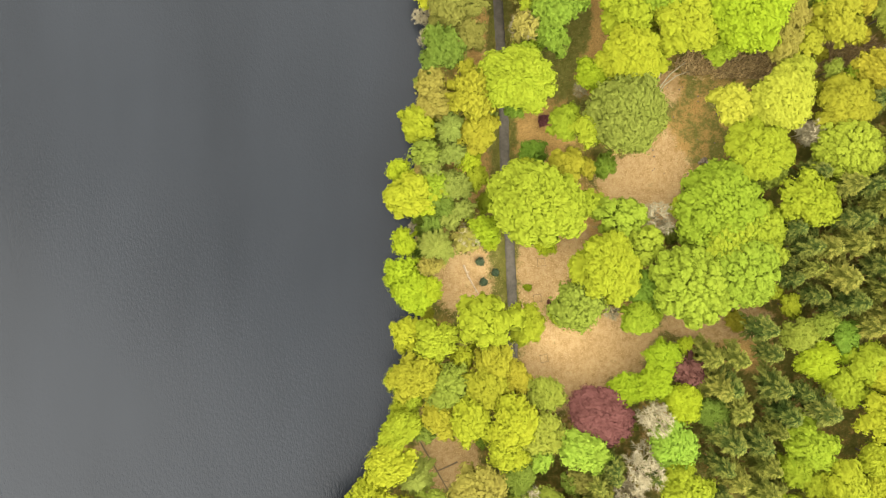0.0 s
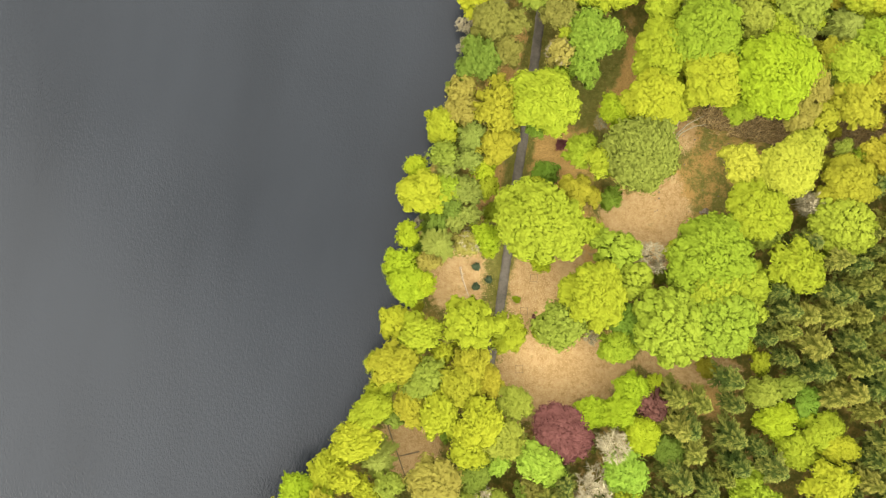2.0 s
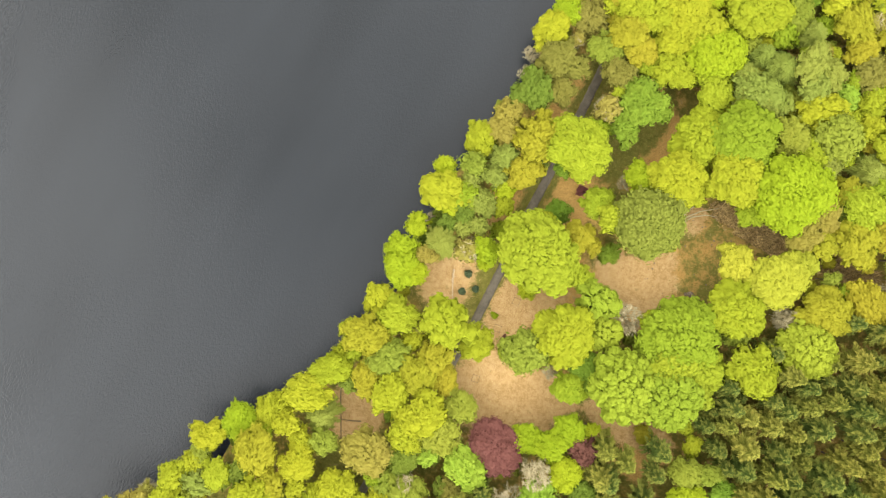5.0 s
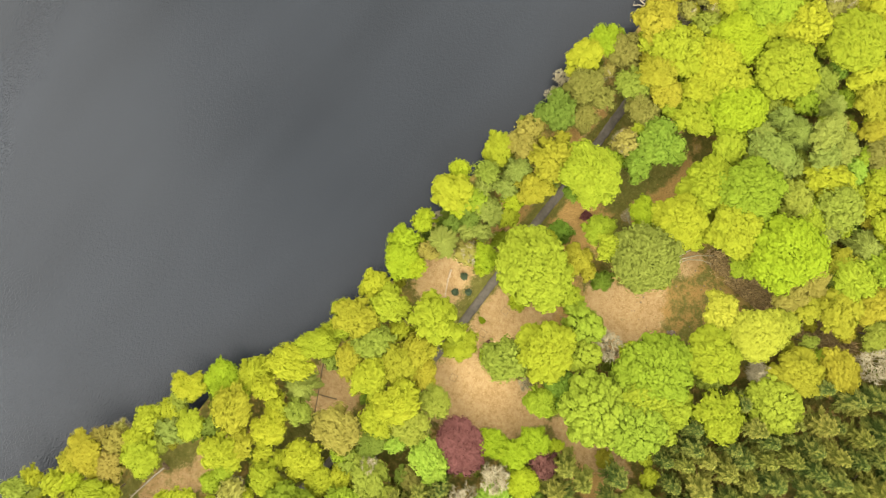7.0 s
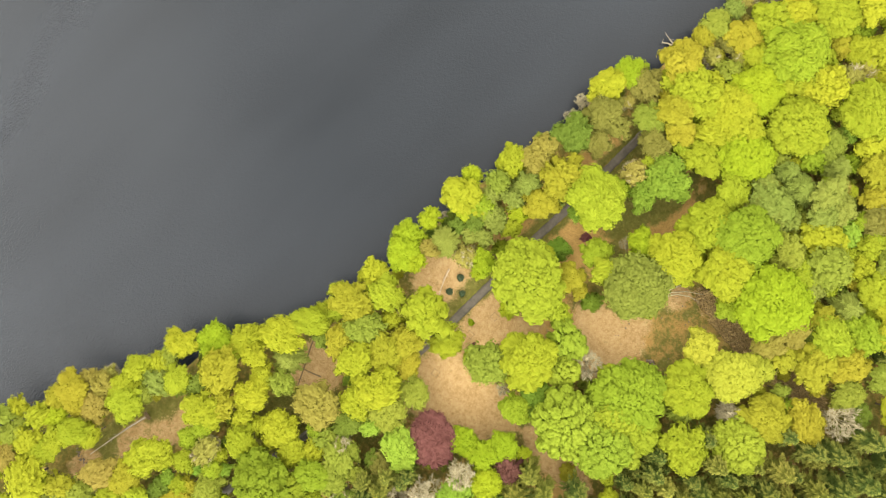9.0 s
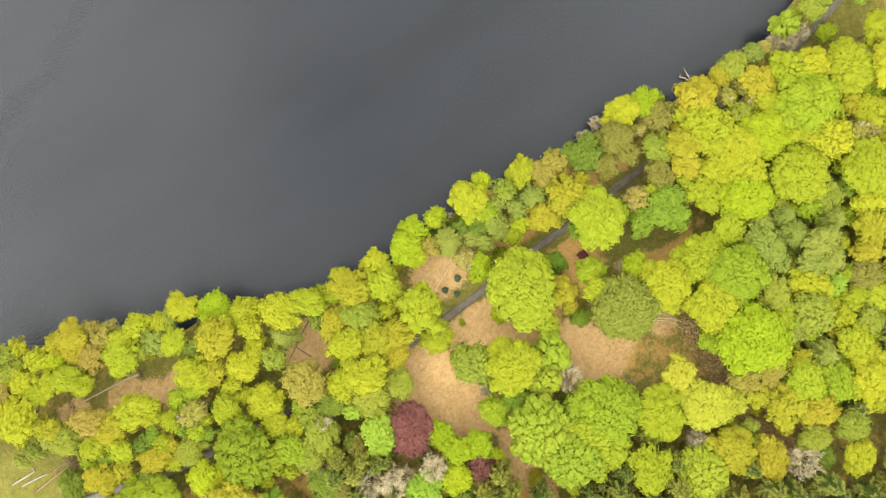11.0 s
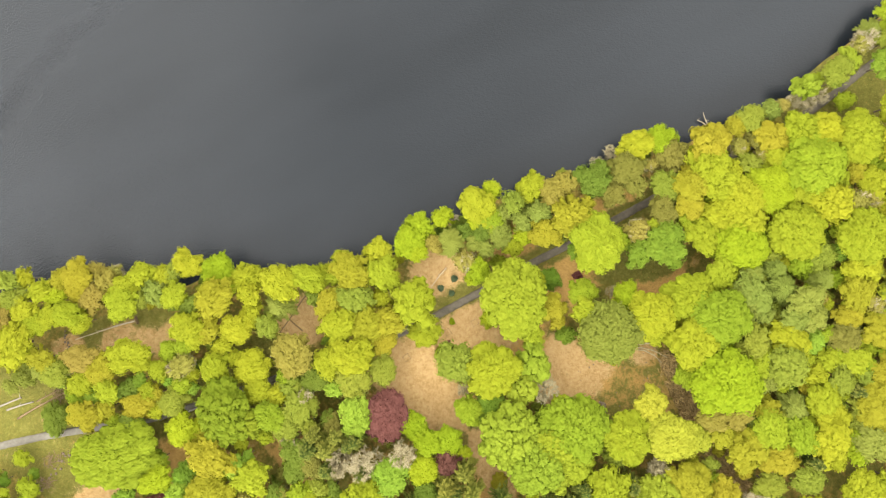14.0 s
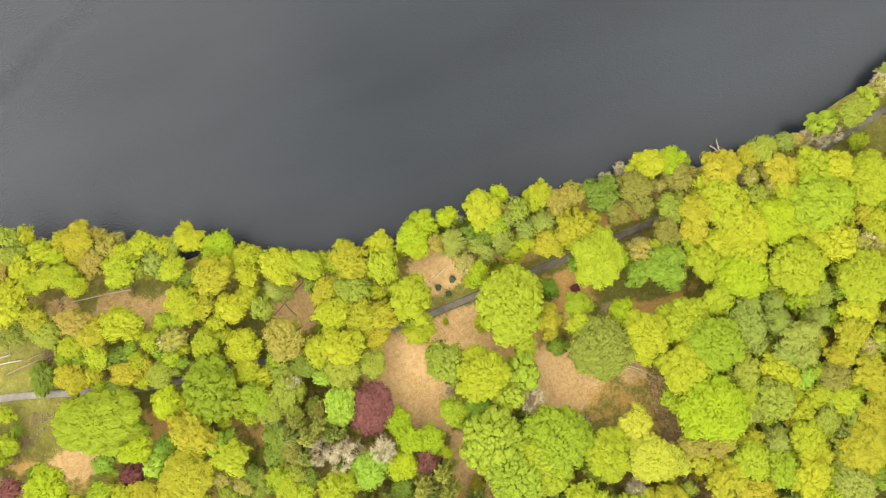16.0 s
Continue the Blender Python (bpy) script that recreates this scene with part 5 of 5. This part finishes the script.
dead_limbs("fallen_tree", "fallen grey leafless tree with curved stems", 41.5, 30.0,
           [[(0, 0, 0.3), (0.9, 2.6, 1.6), (2.7, 5.0, 2.4), (6.0, 7.6, 2.2)], [(0.4, 0.2, 0.3), (2.0, 3.2, 1.2), (4.4, 5.0, 1.6), (6.8, 5.9, 1.2)], [(0.0, 1.2, 0.3), (0.6, 4.2, 1.3), (1.6, 6.6, 2.0)]], TWIG)
dead_limbs("drowned_branch", "bleached dead branch standing out of the lake", -1.2, 73.7,
           [[(0, 0, 0.2), (-1.4, -0.9, 0.8), (-2.4, -1.9, 1.0)], [(0.2, 0.3, 0.2), (-1.5, 0.1, 0.8), (-2.9, 0.1, 1.2)]], DEAD, 0.6, 0.26)


def stone(x, y, r, seed, sunk=0.25, label="grey weathered boulder in the grass"):
    rng = np.random.RandomState(seed)
    bm = bmesh.new()
    bmesh.ops.create_icosphere(bm, subdivisions=2, radius=1)
    for q in bm.verts:
        q.co *= 1 + 0.28 * noise.noise(q.co * 1.7 + Vector((seed, 0, 0)))
        q.co.x *= r * rng.uniform(0.98, 1.02)
        q.co.y *= r * 0.8
        q.co.z *= r * 0.65
    me = bpy.data.meshes.new("boulder")
    bm.to_mesh(me)
    bm.free()
    me.materials.append(STONE)
    ob = new("boulder", me)
    ob.matrix_basis = pose(x, y, float(land(x, y)) + r * (0.65 - sunk), 0, 0, seed * 47)
    return tagged(ob, label, "rock", "boulders", "thing")


stone(51.7, 17.9, 0.75, 1)
stone(52.6, 17.5, 0.55, 2)
stone(50.9, 17.4, 0.45, 3)
for i in range(26):
    k = i / 25
    stone(-25.6 + 6.6 * k + 0.3 * math.sin(i * 2.1), -100.3 - 1.3 * k + 0.35 * math.cos(i * 3.7), 0.24 + 0.1 * math.sin(i * 5.3), 20 + i, 0.1, "rough stone of a ruined field wall")
for i in range(44):
    k = i / 43
    stone(float(np.interp(k, (0, 0.35, 0.7, 1), (2.4, 4.6, 9.5, 15.0))) + 1.1 * math.sin(i * 2.7), -107.5 - 23 * k + 0.9 * math.cos(i * 1.9), 0.3 + 0.16 * math.sin(i * 4.1), 50 + i, 0.15, "rough stone of a ruined field wall")
for i in range(34):
    stone(47.5 + 6.5 * math.sin(i * 2.3 + 0.3 * i * i), 24 + 9 * math.cos(i * 3.1), 0.15 + 0.07 * math.sin(i * 1.7), 80 + i, 0.1, "small pale stone in the grass")


def juniper(x, y, r):
    t = thing("juniper_bush", "small round dark blue-green juniper bush", "shrub", x, y, -0.05, x * 40, "juniper bushes")
    R, me = CROWNS["small", "feathery"][0]
    child("crown", me, LEAVES["juniper"], t, Matrix.Translation((0, 0, r * 0.55)) @ Matrix.Diagonal((r / R, r / R, r * 0.9 / R, 1)))


juniper(6.0, -2.6, 0.92)
juniper(6.7, -6.8, 0.88)
juniper(9.1, -4.9, 0.82)


def frame_of_rails(x, y, turn):
    """A square of old rails that once guarded a sapling."""
    t = thing("tree_guard", "low square of rotten rails in dead bracken", "tree guard", x, y, 0, turn, "tree guards")
    for i in range(4):
        q = math.pi / 2 * i
        c, s = math.cos(q), math.sin(q)
        v, f = [], []
        tube(v, f, (0.75 * c - 0.85 * s, 0.75 * s + 0.85 * c, 0.28), (0.75 * c + 0.85 * s, 0.75 * s - 0.85 * c, 0.24), 0.04, 0.035, 5)
        mesh_object("rail", v, f, ROTTEN, t)
        v, f = [], []
        tube(v, f, (0.75 * c - 0.75 * s, 0.75 * s + 0.75 * c, -0.1), (0.75 * c - 0.75 * s, 0.75 * s + 0.75 * c, 0.34), 0.07, 0.06, 5)
        mesh_object("post", v, f, ROTTEN, t)


frame_of_rails(18.6, -2.8, 4)
frame_of_rails(17.8, -10.2, 8)
frame_of_rails(19.1, -22.6, 12)


# ---- dead bracken, grass and heather ----
def litter(name, label, category, count, size, rise, mat, inside, seed, x0, x1, y0, y1):
    """Many small blades and fronds strewn over the ground, in one mesh."""
    rng = np.random.RandomState(seed)
    x, y = rng.uniform(x0, x1, count), rng.uniform(y0, y1, count)
    keep = inside(x, y) > rng.uniform(0.05, 0.9, count)
    keep &= (np.abs(x - road_at(y)) > 1.25) & (x > shore(y) + 0.8)
    x, y = x[keep], y[keep]
    n = len(x)
    q = rng.uniform(0, 2 * math.pi, n)
    s = size * rng.uniform(0.5, 1.4, n)
    z = land(x, y)
    dx, dy = np.cos(q), np.sin(q)
    up = rise * rng.uniform(0.3, 1.2, n)
    a = np.column_stack([x - dy * s * 0.22, y + dx * s * 0.22, z - 0.02])
    b = np.column_stack([x + dy * s * 0.22, y - dx * s * 0.22, z - 0.02])
    c = np.column_stack([x + dx * s * 0.8, y + dy * s * 0.8, z + up])
    v = np.stack([a, b, c], 1).reshape(-1, 3)
    ob = mesh_object(name, v.tolist(), [(3 * i, 3 * i + 1, 3 * i + 2) for i in range(n)], mat)
    return tagged(ob, label, category, kind="stuff")


def blades(name, dark, light):
    m, n, l, b = material(name, 0.9, 0.1)
    geo = n.new("ShaderNodeNewGeometry")
    l.new(ramp(n, l, geo.outputs["Random Per Island"], (0.0, dark), (1.0, light)), b.inputs["Base Color"])
    return m


STRAW = blades("dead_bracken", (0.325, 0.208, 0.084), (0.48, 0.327, 0.15))
GRASS = blades("rough_grass", (0.09, 0.092, 0.017), (0.175, 0.156, 0.036))
LITTER = blades("fallen_leaves", (0.11, 0.068, 0.016), (0.27, 0.165, 0.04))
HEATH = blades("heather", (0.16, 0.11, 0.045), (0.46, 0.325, 0.13))


def from_sheet(values):
    grid = values.reshape(len(YS), len(XS))

    def inside(x, y):
        i = np.clip(np.searchsorted(XS, x), 0, len(XS) - 1)
        j = np.clip(np.searchsorted(YS, y), 0, len(YS) - 1)
        return grid[j, i]
    return inside


XS, YS = axis(-40, 125, 1.15), axis(-138, 132, 1.15)
litter("dead_bracken", "flattened tan dead bracken covering the clearings", "bracken", 420000, 0.36, 0.05, STRAW, from_sheet(straw), 1, -18, 66, -118, 32)
litter("rough_grass", "rough olive grass tufts along lane and glades", "grass", 260000, 0.4, 0.22, GRASS, from_sheet(turf), 2, -36, 62, -134, 125)
litter("fallen_leaves", "brown fallen leaves and dead bracken under trees", "leaf litter", 90000, 0.4, 0.06, LITTER, from_sheet(np.maximum(0.35, rust) * (1 - straw)), 3, -36, 112, -134, 128)
litter("heather", "dark reddish-brown heather scrub between the trees", "heather", 40000, 0.8, 0.9, HEATH, from_sheet(heath), 4, 46, 90, 34, 46)
